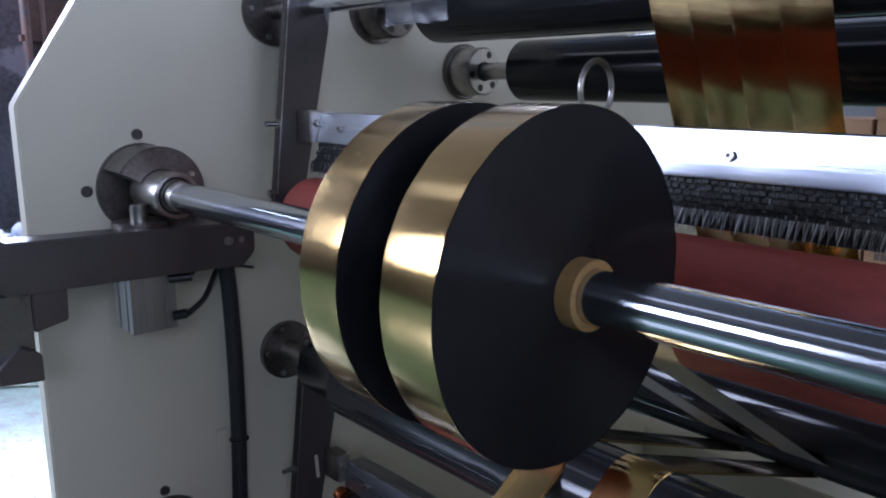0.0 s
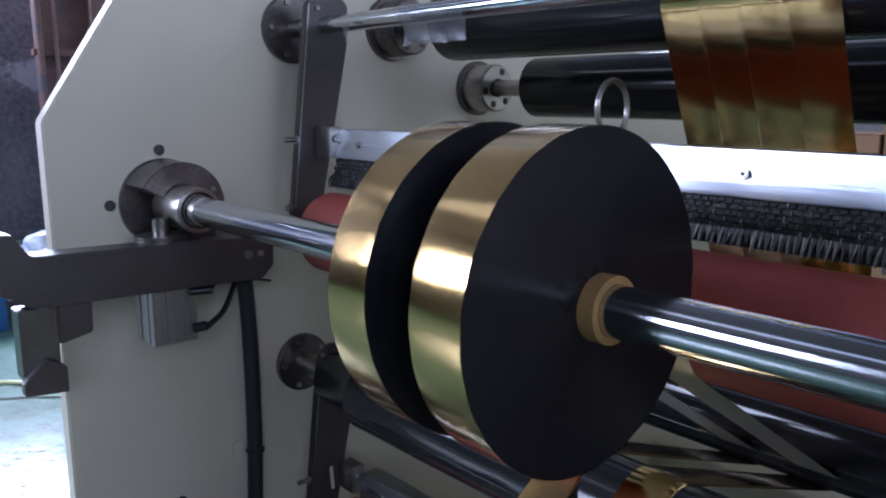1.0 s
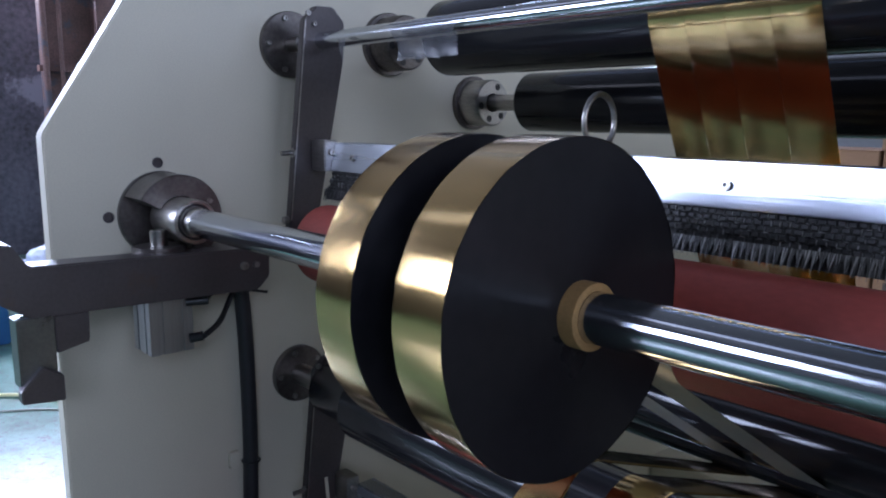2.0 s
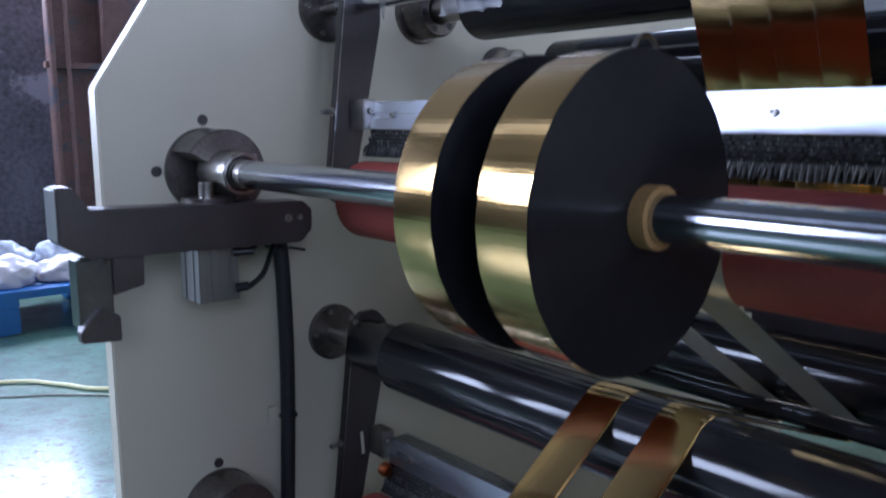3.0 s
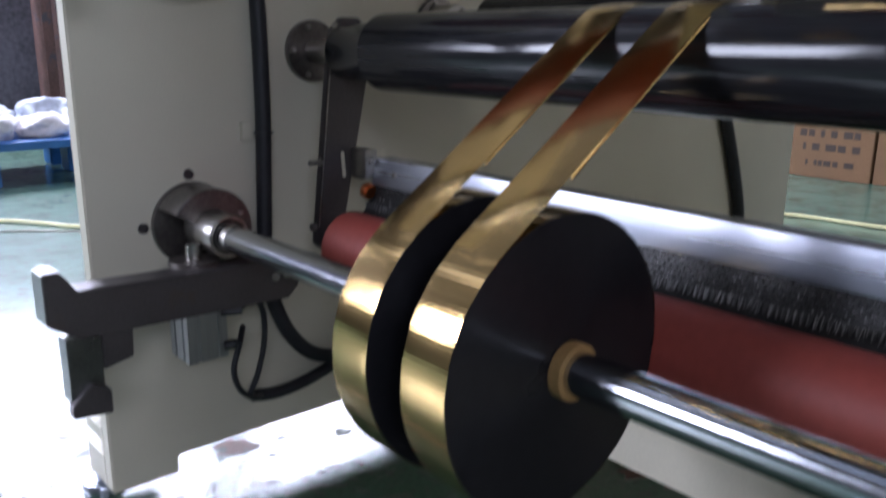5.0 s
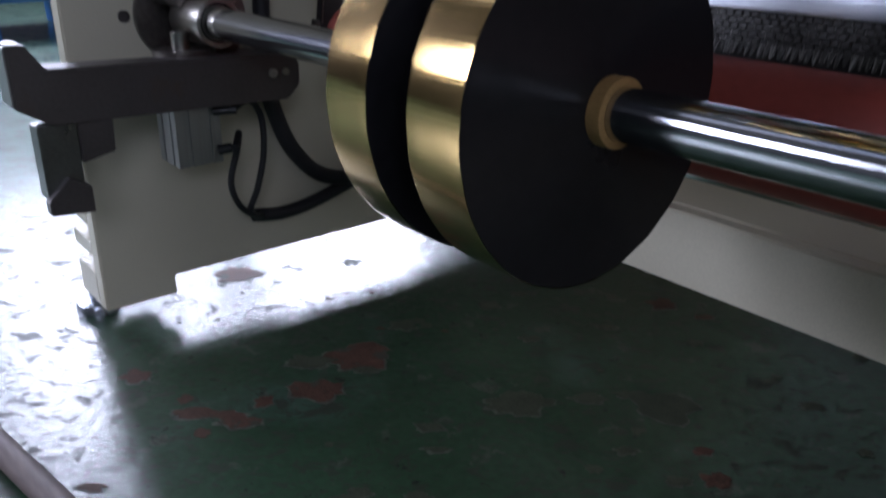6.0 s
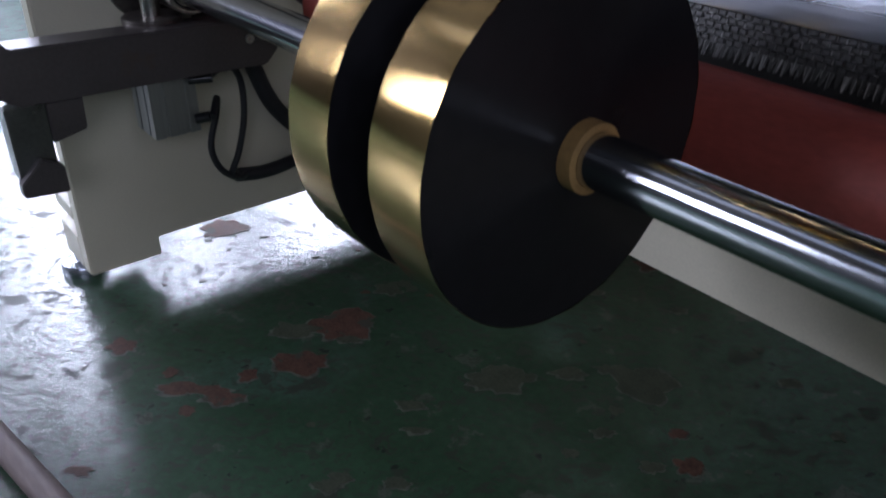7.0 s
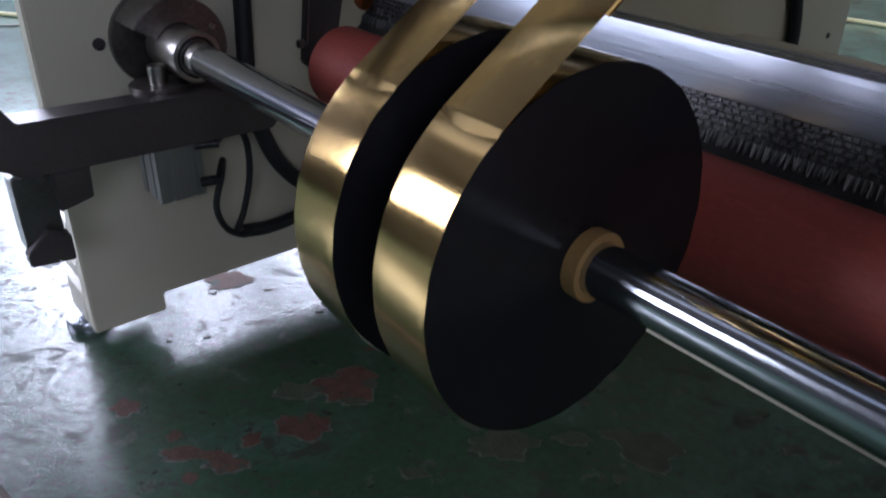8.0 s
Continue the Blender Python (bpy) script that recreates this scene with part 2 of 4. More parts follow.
    l.new(turn.outputs[0], grain.inputs[0])
    # a worn coat of sealer over the paint, flaked off in specks
    whole = None
    for scale, lo, hi, most in ((11, 0.605, 0.62, 0.9), (26, 0.580, 0.605, 0.85), (60, 0.56, 0.60, 0.75), (130, 0.55, 0.62, 0.6)):
        t = n.new("ShaderNodeTexNoise")
        t.inputs["Scale"].default_value, t.inputs["Detail"].default_value, t.inputs["Roughness"].default_value = scale, 6, 0.62
        t.inputs["Distortion"].default_value = 0.4
        l.new(grain.outputs[0], t.inputs["Vector"])
        r = n.new("ShaderNodeMapRange")
        r.inputs["From Min"].default_value, r.inputs["From Max"].default_value, r.inputs["To Min"].default_value, r.inputs["To Max"].default_value = lo, hi, 1.0, 1.0 - most
        l.new(t.outputs["Fac"], r.inputs["Value"])
        if whole is None:
            whole = r.outputs[0]
        else:
            x = n.new("ShaderNodeMath")
            x.operation = "MULTIPLY"
            l.new(whole, x.inputs[0])
            l.new(r.outputs[0], x.inputs[1])
            whole = x.outputs[0]
    x = n.new("ShaderNodeMix")
    x.data_type = "RGBA"
    x.inputs["A"].default_value = (0.040, 0.046, 0.034, 1)
    l.new(whole, x.inputs["Factor"])
    l.new(base, x.inputs["B"])
    l.new(x.outputs["Result"], p.inputs["Base Color"])
    l.new(whole, p.inputs["Coat Weight"])
    l.new(rough, p.inputs["Coat Roughness"])
    for k in list(p.inputs["Roughness"].links):
        l.remove(k)
    p.inputs["Roughness"].default_value = 0.42
    p.inputs["Specular IOR Level"].default_value = 0.18
    relief = n.new("ShaderNodeTexNoise")
    relief.inputs["Scale"].default_value, relief.inputs["Detail"].default_value, relief.inputs["Roughness"].default_value = 15, 12, 0.74
    l.new(grain.outputs[0], relief.inputs["Vector"])
    b = n.new("ShaderNodeBump")
    b.inputs["Strength"].default_value, b.inputs["Distance"].default_value = 0.24, 0.010
    l.new(relief.outputs["Fac"], b.inputs["Height"])
    l.new(b.outputs[0], p.inputs["Normal"])
    b2 = n.new("ShaderNodeBump")
    b2.inputs["Strength"].default_value, b2.inputs["Distance"].default_value = 0.125, 0.010
    l.new(relief.outputs["Fac"], b2.inputs["Height"])
    l.new(b2.outputs[0], p.inputs["Coat Normal"])
    return m


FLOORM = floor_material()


# ---- building helpers ----
def thing(name, base, label, category, group="", kind=""):
    ob = new(name)
    ob.empty_display_size = 0.05
    ob.matrix_world = Matrix.Translation(base)
    return tagged(ob, label, category, group, kind)


def mesh_of(name, bm, mat, smooth=40):
    me = bpy.data.meshes.new(name)
    bmesh.ops.recalc_face_normals(bm, faces=bm.faces)
    if smooth:
        for f in bm.faces:
            f.smooth = True
        for e in bm.edges:
            if len(e.link_faces) == 2 and e.calc_face_angle(0) > radians(smooth):
                e.smooth = False
    bm.to_mesh(me)
    bm.free()
    me.materials.append(mat)
    return me


def part(name, bm, mat, parent, label="", smooth=40):
    """One mesh under a thing or a part; bm is in world places."""
    base = parent.matrix_world.translation.copy()
    if parent.parent:
        base = parent.parent.matrix_basis.translation + parent.matrix_basis.translation
    else:
        base = parent.matrix_basis.translation.copy()
    bmesh.ops.translate(bm, verts=bm.verts, vec=-base)
    ob = new(name, mesh_of(name, bm, mat, smooth))
    ob.parent = parent
    return tagged(ob, label)


def solo(name, bm, mat, label, category, group="", kind="", smooth=40):
    return tagged(new(name, mesh_of(name, bm, mat, smooth)), label, category, group, kind)


def box(x0, x1, y0, y1, z0, z1, bevel=0.0, bm=None):
    bm = bm or bmesh.new()
    made = bmesh.ops.create_cube(bm, size=1, matrix=Matrix.LocRotScale(((x0 + x1) / 2, (y0 + y1) / 2, (z0 + z1) / 2), None, (x1 - x0, y1 - y0, z1 - z0)))
    if bevel:
        vs = set(made["verts"])
        bmesh.ops.bevel(bm, geom=[e for e in bm.edges if e.verts[0] in vs and e.verts[1] in vs], offset=bevel, segments=2, affect="EDGES")
    return bm


def lathe(profile, y, z, seg=64, bm=None, a0=0.0, a1=360.0):
    """Turns (x, radius) about the line through (y, z) along x."""
    bm = bm or bmesh.new()
    full = a1 - a0 >= 360
    n = seg if full else seg + 1
    rings = []
    for x, r in profile:
        if r < 1e-6:
            rings.append([bm.verts.new((x, y, z))])
        else:
            rings.append([bm.verts.new((x, y + r * math.cos(a), z + r * math.sin(a))) for a in (radians(a0 + (a1 - a0) * i / seg) for i in range(n))])
    for p, q in zip(rings, rings[1:]):
        for i in range(seg):
            j = (i + 1) % n
            if len(p) == 1 and len(q) == 1:
                continue
            if len(p) == 1:
                bm.faces.new((p[0], q[j], q[i]))
            elif len(q) == 1:
                bm.faces.new((p[i], p[j], q[0]))
            else:
                bm.faces.new((p[i], p[j], q[j], q[i]))
    return bm


def rod(a, b, r, seg=20, bm=None, bevel=0.0):
    """A round bar from a to b."""
    bm = bm or bmesh.new()
    a, b = Vector(a), Vector(b)
    d = b - a
    m = Matrix.Translation((a + b) / 2) @ d.to_track_quat("Z", "Y").to_matrix().to_4x4()
    made = bmesh.ops.create_cone(bm, cap_ends=True, segments=seg, radius1=r, radius2=r, depth=d.length, matrix=m)
    if bevel:
        vs = set(made["verts"])
        bmesh.ops.bevel(bm, geom=[e for e in bm.edges if e.verts[0] in vs and e.verts[1] in vs and len(e.link_faces) == 2 and e.calc_face_angle(0) > 1], offset=bevel, segments=2, affect="EDGES")
    return bm


def prism(points, x0, x1, bevel=0.0, axis="x"):
    """A plate: an outline in (y, z) run from x0 to x1, or in (x, y) from z0 to z1."""
    bm = bmesh.new()
    at = (lambda u, v, w: (w, u, v)) if axis == "x" else (lambda u, v, w: (u, v, w))
    lo = [bm.verts.new(at(u, v, x0)) for u, v in points]
    hi = [bm.verts.new(at(u, v, x1)) for u, v in points]
    bm.faces.new(lo)
    bm.faces.new(hi)
    k = len(points)
    for i in range(k):
        bm.faces.new((lo[i], lo[(i + 1) % k], hi[(i + 1) % k], hi[i]))
    bmesh.ops.recalc_face_normals(bm, faces=bm.faces)
    if bevel:
        bmesh.ops.bevel(bm, geom=list(bm.edges), offset=bevel, segments=2, affect="EDGES")
    return bm


def tube(points, r, seg=12, steps=8):
    """A bent round hose through the points (Catmull-Rom)."""
    p = [Vector(q) for q in points]
    p = [p[0] * 2 - p[1]] + p + [p[-1] * 2 - p[-2]]
    line = []
    for i in range(1, len(p) - 2):
        for s in range(steps):
            u = s / steps
            line.append(0.5 * (2 * p[i] + (p[i + 1] - p[i - 1]) * u + (2 * p[i - 1] - 5 * p[i] + 4 * p[i + 1] - p[i + 2]) * u * u + (3 * p[i] - p[i - 1] - 3 * p[i + 1] + p[i + 2]) * u ** 3))
    line.append(p[-2])
    bm = bmesh.new()
    rings, side = [], None
    for i, c in enumerate(line):
        d = (line[min(i + 1, len(line) - 1)] - line[max(i - 1, 0)]).normalized()
        side = (side - d * side.dot(d)).normalized() if side else d.orthogonal().normalized()
        up = d.cross(side)
        rings.append([bm.verts.new(c + r * (math.cos(6.28319 * k / seg) * side + math.sin(6.28319 * k / seg) * up)) for k in range(seg)])
    for a, b in zip(rings, rings[1:]):
        for k in range(seg):
            bm.faces.new((a[k], a[(k + 1) % seg], b[(k + 1) % seg], b[k]))
    bm.faces.new(rings[0])
    bm.faces.new(rings[-1])
    return bm


def ribbon(path, x0, x1, offset=0.0, thick=0.0004, cols=6, bow=0.0, tilt=0.0):
    """A strip of film, x0 to x1 wide, along a path of (y, z); offset: to the left of the path."""
    bm = bmesh.new()
    rows = []
    for i, c in enumerate(path):
        a, b = Vector(path[max(i - 1, 0)]), Vector(path[min(i + 1, len(path) - 1)])
        d = (b - a).normalized()
        nrm = Vector((-d.y, d.x))
        row = []
        for k in range(cols + 1):
            u = k / cols
            q = Vector(c) + nrm * (offset + bow * (4 * u * (1 - u)) + tilt * u)
            row.append(((x0 + (x1 - x0) * u, q.x, q.y), nrm))
        rows.append(row)
    layer = []
    for s in (0, thick):
        layer.append([[bm.verts.new((x, y + n_.x * s, z + n_.y * s)) for (x, y, z), n_ in row] for row in rows])
    for g in layer:
        for a, b in zip(g, g[1:]):
            for k in range(cols):
                bm.faces.new((a[k], a[k + 1], b[k + 1], b[k]))
    lo, hi = layer
    for i in range(len(rows) - 1):
        for k in (0, cols):
            bm.faces.new((lo[i][k], lo[i + 1][k], hi[i + 1][k], hi[i][k]))
    return bm


def arc(y, z, r, a0, a1, n=10):
    return [(y + r * math.cos(radians(a0 + (a1 - a0) * i / n)), z + r * math.sin(radians(a0 + (a1 - a0) * i / n))) for i in range(n + 1)]


def bolt_head(x, y, z, r, h=0.006, bm=None):
    """A round socket-headed screw standing on a face that looks along +x."""
    return lathe([(x, 0), (x, r), (x + h * 0.8, r), (x + h, r * 0.85), (x + h, r * 0.5), (x + h * 0.4, r * 0.45), (x + h * 0.4, 0)], y, z, 16, bm)


# ---- hall ----
def holed_wall(name, along, at, thick, lo, hi, z1, holes, mat, label):
    """A wall with openings through it. along: the axis it runs on; holes: (from, to, z0, z1)."""
    bm = bmesh.new()
    cuts = sorted({lo, hi, *[v for h in holes for v in h[:2]]})
    for a, b in zip(cuts, cuts[1:]):
        over = [h for h in holes if h[0] <= a and h[1] >= b]
        spans = [(0.0, over[0][2]), (over[0][3], z1)] if over else [(0.0, z1)]
        for s, t in spans:
            if t - s > 0.01:
                if along == "y":
                    box(at, at + thick, a, b, s, t, bm=bm)
                else:
                    box(a, b, at, at + thick, s, t, bm=bm)
    return solo(name, bm, mat, label, "wall", kind="structure", smooth=0)


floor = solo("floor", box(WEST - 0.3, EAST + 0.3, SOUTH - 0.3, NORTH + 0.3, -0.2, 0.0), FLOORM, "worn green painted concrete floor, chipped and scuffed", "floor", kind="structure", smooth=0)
holed_wall("wall_west", "y", WEST - 0.25, 0.25, SOUTH, NORTH, ROOF, [(a, b, *WEST_Z) for a, b in WEST_WIN], WALLM, "dark mottled factory wall with high windows")
holed_wall("wall_east", "y", EAST, 0.25, SOUTH, NORTH, ROOF, [(a, b, *EAST_Z) for a, b in EAST_FILL], PLAIN, "plain grey plastered hall wall")
holed_wall("wall_south", "x", SOUTH - 0.25, 0.25, WEST, EAST, ROOF, [(a, b, *SOUTH_Z) for a, b in SOUTH_WIN], PLAIN, "plain grey hall wall with high windows")
holed_wall("wall_north", "x", NORTH, 0.25, WEST, EAST, ROOF, [(a, b, *SOUTH_Z) for a, b in NORTH_FILL], PLAIN, "plain grey hall wall with an opening added for fill light")
roof = bmesh.new()
cuts = [SOUTH - 0.3] + [v for p in SKYLIGHTS for v in p] + [NORTH + 0.3]
for y0, y1 in zip(cuts[::2], cuts[1::2]):
    box(WEST - 0.3, EAST + 0.3, y0, y1, ROOF, ROOF + 0.15, bm=roof)
for y0, y1 in SKYLIGHTS:
    for x0, x1 in ((WEST - 0.3, -7.0), (6.0, EAST + 0.3)):
        box(x0, x1, y0, y1, ROOF, ROOF + 0.15, bm=roof)
solo("ceiling", roof, ROOFM, "grey sheet metal hall roof with skylight strips", "ceiling", kind="structure", smooth=0)

# ---- machine frame ----
FRONT, BACK = -0.206, 2.592
OUTLINE = [(FRONT, 0.045), (-0.066, 0.045), (-0.066, 0.085), (2.43, 0.085), (2.43, 0.045), (BACK, 0.045), (BACK, 1.95), (0.10, 1.95), (FRONT, 1.478)]
TH = 0.04


def side_frame(x0, x1, face):
    f = thing("side_frame", (x0, 0, 0), "cream painted steel machine side plate with a chamfered corner", "machine frame", "machine side frames")
    part("plate", prism(OUTLINE, x0, x1, 0.003), CREAM, f)
    b0, b1 = (x0 - 0.10, x0 - 0.0005) if face > 0 else (x1 + 0.0005, x1 + 0.10)
    for y in (-0.137, 2.51):
        e = y - 0.069 if y < 1 else y - 0.065
        notched = [(e, 0.046), (y + 0.06, 0.046), (y + 0.06, 0.27), (e, 0.27), (e, 0.215), (e + 0.02, 0.205), (e + 0.02, 0.185), (e, 0.18), (e, 0.15), (e + 0.02, 0.14), (e + 0.02, 0.12), (e, 0.115)]
        part("foot_block", prism(notched, b0, b1, 0.0015), CREAM, f, "cream block with notched edge")
        part("levelling_foot", lathe_up((b0 + b1) / 2 - (0.03 if y < 1 else 0), y - (0.052 if y < 1 else 0.01), [(0, 0.042), (0.016, 0.042), (0.022, 0.038), (0.026, 0.014), (0.045, 0.014)]), ALU, f, "steel levelling foot")
    return f


def lathe_up(x, y, profile, seg=28):
    """Turns (z, radius) about an upright line."""
    bm = bmesh.new()
    rings = [[bm.verts.new((x + r * math.cos(6.28319 * i / seg), y + r * math.sin(6.28319 * i / seg), z)) for i in range(seg)] for z, r in profile]
    for a, b in zip(rings, rings[1:]):
        for i in range(seg):
            bm.faces.new((a[i], a[(i + 1) % seg], b[(i + 1) % seg], b[i]))
    bm.faces.new(rings[0])
    bm.faces.new(rings[-1])
    return bm


frame_left = side_frame(-TH, 0.0, 1)
# screws take a dark colour for the shade inside their countersunk holes
for y, z in ((0, 1.42), (-0.1, 1.32), (0, 0.688), (-0.1, 0.59), (2.47, 0.23)):
    part("screw", lathe([(0.0005, 0.0105), (0.0035, 0.0105), (0.0035, 0.0075), (0.001, 0.007), (0.001, 0)], y, z, 20), DARK, frame_left, "socket screw, made dark for the shade in its hole")
FAR = 1.80
side_frame(FAR, FAR + TH, -1)

beam = thing("cross_beam", (0, 0.39, 0), "cream painted folded steel cross beam low between the side plates", "machine beam")
part("front_web", box(0.001, FAR - 0.001, 0.40, 0.43, 0.236, 0.352, 0.003), CREAM, beam)
part("top_flange", box(0.001, FAR - 0.001, 0.432, 0.56, 0.332, 0.352, 0.003), CREAM, beam)
beam2 = thing("cross_beam", (0, 1.705, 0), "cream painted box beam across the back of the machine", "machine beam")
part("body", box(0.001, FAR - 0.001, 1.705, 1.90, 0.160, 0.322, 0.004), CREAM, beam2)


# ---- rollers ----
def roller(name, y, z, r, x0, mat, label, category, flange_r=0.062, neck=0.022, bolts=5, flange_mat=None, hub=0.0, group="", hub_mat=None):
    t = thing(name, (0, y, z), label, category, group)
    if not bolts:
        part("journal", lathe([(0.105, 0), (0.105, neck), (x0 - 0.004, neck), (x0 - 0.004, 0)], y, z, 32), STEEL, t)
    fl = bolts and part("flange", lathe([(0.001, 0), (0.001, flange_r), (0.012, flange_r), (0.014, flange_r - 0.002), (0.014, 0.03), (0.014, 0)], y, z), flange_mat or BLUED, t, "dark steel flange")
    for i in range(bolts):
        a = 6.28319 * i / bolts + 0.6
        part("bolt", bolt_head(0.0142, y + 0.8 * flange_r * math.cos(a), z + 0.8 * flange_r * math.sin(a), 0.006), STEEL, fl)
    if hub:
        part("hub", lathe([(0.0145, hub), (0.075, hub), (0.08, hub - 0.004), (0.08, neck + 0.004), (0.06, neck + 0.003), (0.06, neck)], y, z), hub_mat or BLUED, t, "turned steel hub")
    # black discs, slightly proud, stand in for the shade in bored holes
    for a in (70, 190, 250, 310) if hub else ():
        part("recess", lathe([(0.0802, 0), (0.0802, 0.0085), (0.0808, 0.0085), (0.0808, 0)], y + (hub - 0.016) * math.cos(radians(a)), z + (hub - 0.016) * math.sin(radians(a)), 18), KNOB, t, "black disc standing in for a shaded bored hole")
    if bolts:
        part("journal", lathe([(0.0145, neck), (x0 - 0.004, neck), (x0 - 0.004, 0)], y, z, 32), STEEL, t)
    body = part("body", lathe([(x0 - 0.003, 0), (x0 - 0.003, r - 0.006), (x0 + 0.003, r), (FAR - 0.12, r), (FAR - 0.115, r - 0.006), (FAR - 0.115, neck), (FAR - 0.001, neck), (FAR - 0.001, 0)], y, z, 96), mat, t)
    return t, body


roller("guide_rod", 0.300, 1.660, 0.0165, 0.06, CHROME, "long polished steel pivot rod with a bolted flange", "rod", 0.0695, 0.0160)
turn_D = roller("guide_roller", 0.2975, 0.929, 0.0733, 0.275, BLACKROLL, "thick glossy black guide roller", "roller", 0.065, 0.024, group="guide rollers")
turn_E = roller("guide_roller", 0.656, 0.987, 0.063, 0.200, BLACKROLL, "glossy black guide roller behind the front roller", "roller", 0.066, 0.02, hub=0.050, group="guide rollers", hub_mat=STEEL)
part("shoulder", lathe([(0.137, 0), (0.137, 0.052), (0.14, 0.055), (0.262, 0.058), (0.2715, 0.064), (0.2715, 0)], 0.2975, 0.929), BLACKROLL, turn_D[0], "black stepped roller end")
turn_small = roller("guide_roller", 0.775, 0.880, 0.041, 0.12, BLACKROLL, "slim black guide roller low behind the front roller", "roller", 0.045, 0.014, 3, group="guide rollers")
turn_G = roller("guide_roller", 0.565, 1.674, 0.079, 0.224, BLACKROLL, "large black roller with gold film over it", "roller", 0.0724, 0.03, hub=0.062, group="guide rollers", hub_mat=BLUED)
turn_H = roller("guide_roller", 0.837, 1.541, 0.069, 0.216, BLACKROLL, "black guide roller on a round steel hub", "roller", 0.068, 0.02, hub=0.058, group="guide rollers", hub_mat=STEEL)
turn_red_U = roller("press_roller", 0.246, 1.260, 0.0770, 0.220, RED, "red rubber press roller against the upper film rolls", "roller", 0.02, 0.014, 0, group="press rollers")
turn_red_L = roller("press_roller", 0.2505, 0.5394, 0.0718, 0.2026, RED, "red rubber press roller against the lower film rolls", "roller", 0.02, 0.014, 0, group="press rollers")


# ---- one winding station: built for the upper shaft, copied for the lower ----
AX_Y, AX_Z, DROP = 0.001, 1.319, 0.731


def bearing_housing():
    t = thing("shaft_housing", (0, AX_Y, AX_Z), "round dark steel shaft housing cut open in front, with a bearing", "bearing housing", "shaft housings")
    part("back_flange", lathe([(0.0005, 0), (0.0005, 0.085), (0.010, 0.085), (0.012, 0.083), (0.012, 0)], AX_Y, AX_Z), BLUED, t)
    shell = bmesh.new()
    prof = [(0.0125, 0.083), (0.098, 0.083), (0.100, 0.081), (0.100, 0.043), (0.0125, 0.043), (0.0125, 0.083)]
    lathe(prof, AX_Y, AX_Z, 64, shell, -70, 151)
    bmesh.ops.holes_fill(shell, edges=[e for e in shell.edges if e.is_boundary])
    part("shell", shell, BLUED, t, "cut away turned steel shell")
    b = part("bearing", lathe([(0.05, 0.012), (0.05, 0.0395), (0.053, 0.0415), (0.163, 0.0415), (0.166, 0.0395), (0.166, 0.034), (0.158, 0.033), (0.158, 0.029), (0.164, 0.0285), (0.164, 0.0245), (0.150, 0.0245)], AX_Y, AX_Z), STEEL, t, "bright steel bearing sleeve")
    part("seal", lathe([(0.1585, 0.0325), (0.1605, 0.0325), (0.1605, 0.0292), (0.1585, 0.0292)], AX_Y, AX_Z), KNOB, b, "black bearing seal")
    part("bolt", bolt_head(0.1002, AX_Y + 0.058, AX_Z + 0.030, 0.005), STEEL, t)
    return t


def shaft():
    t = thing("winding_shaft", (0.15, AX_Y, AX_Z), "long polished steel winding shaft", "shaft", "winding shafts")
    s = part("bar", lathe([(0.151, 0), (0.151, 0.0205), (0.17, 0.0205), (0.172, 0.0258), (FAR - 0.002, 0.0258), (FAR - 0.002, 0)], AX_Y, AX_Z, 64), CHROME, t)
    part("end_sleeve", lathe([(0.1735, 0.0259), (0.1735, 0.0266), (0.192, 0.0266), (0.194, 0.0259)], AX_Y, AX_Z, 40), STEEL, t, "short ground steel sleeve")
    return t, s


def swing_arm():
    """The arm that carries the shaft's end, with its lifting cylinder and stop."""
    t = thing("lift_arm", (0.15, 0.0, 1.19), "blackened steel support arm with a hooked front end", "machine arm", "lift arms")
    outline = [(-0.338, 1.312), (-0.312, 1.312), (-0.287, 1.274), (0.118, 1.262), (0.137, 1.245), (0.136, 1.205), (0.112, 1.181), (-0.290, 1.190), (-0.338, 1.220)]
    part("bar", prism(outline, 0.128, 0.187, 0.0025), DARK, t)
    part("bolt", bolt_head(0.1872, 0.082, 1.231, 0.008), STEEL, t)
    part("bolt", bolt_head(0.1872, 0.107, 1.231, 0.006), STEEL, t)
    part("stop_block", prism([(-0.2545, 1.188), (-0.200, 1.188), (-0.202, 1.136), (-0.2545, 1.124)], 0.132, 0.182, 0.002), DARK, t)
    part("ground_block", box(0.134, 0.178, -0.312, -0.255, 1.072, 1.188, 0.0015), GROUND, t, "ground steel block")
    part("stop_wedge", prism([(-0.316, 1.074), (-0.281, 1.108), (-0.250, 1.090), (-0.250, 1.046), (-0.316, 1.052)], 0.170, 0.194, 0.002), DARK, t)
    # added plate in paler metal stands in for light on the arm's end
    part("end_face", box(0.1305, 0.1845, -0.3405, -0.3385, 1.224, 1.309), ALU2, t, "ground end face, made pale for the light on it")
    part("pivot_block", box(0.001, 0.127, 0.085, 0.13, 1.19, 1.25, 0.003), DARK, t)
    return t


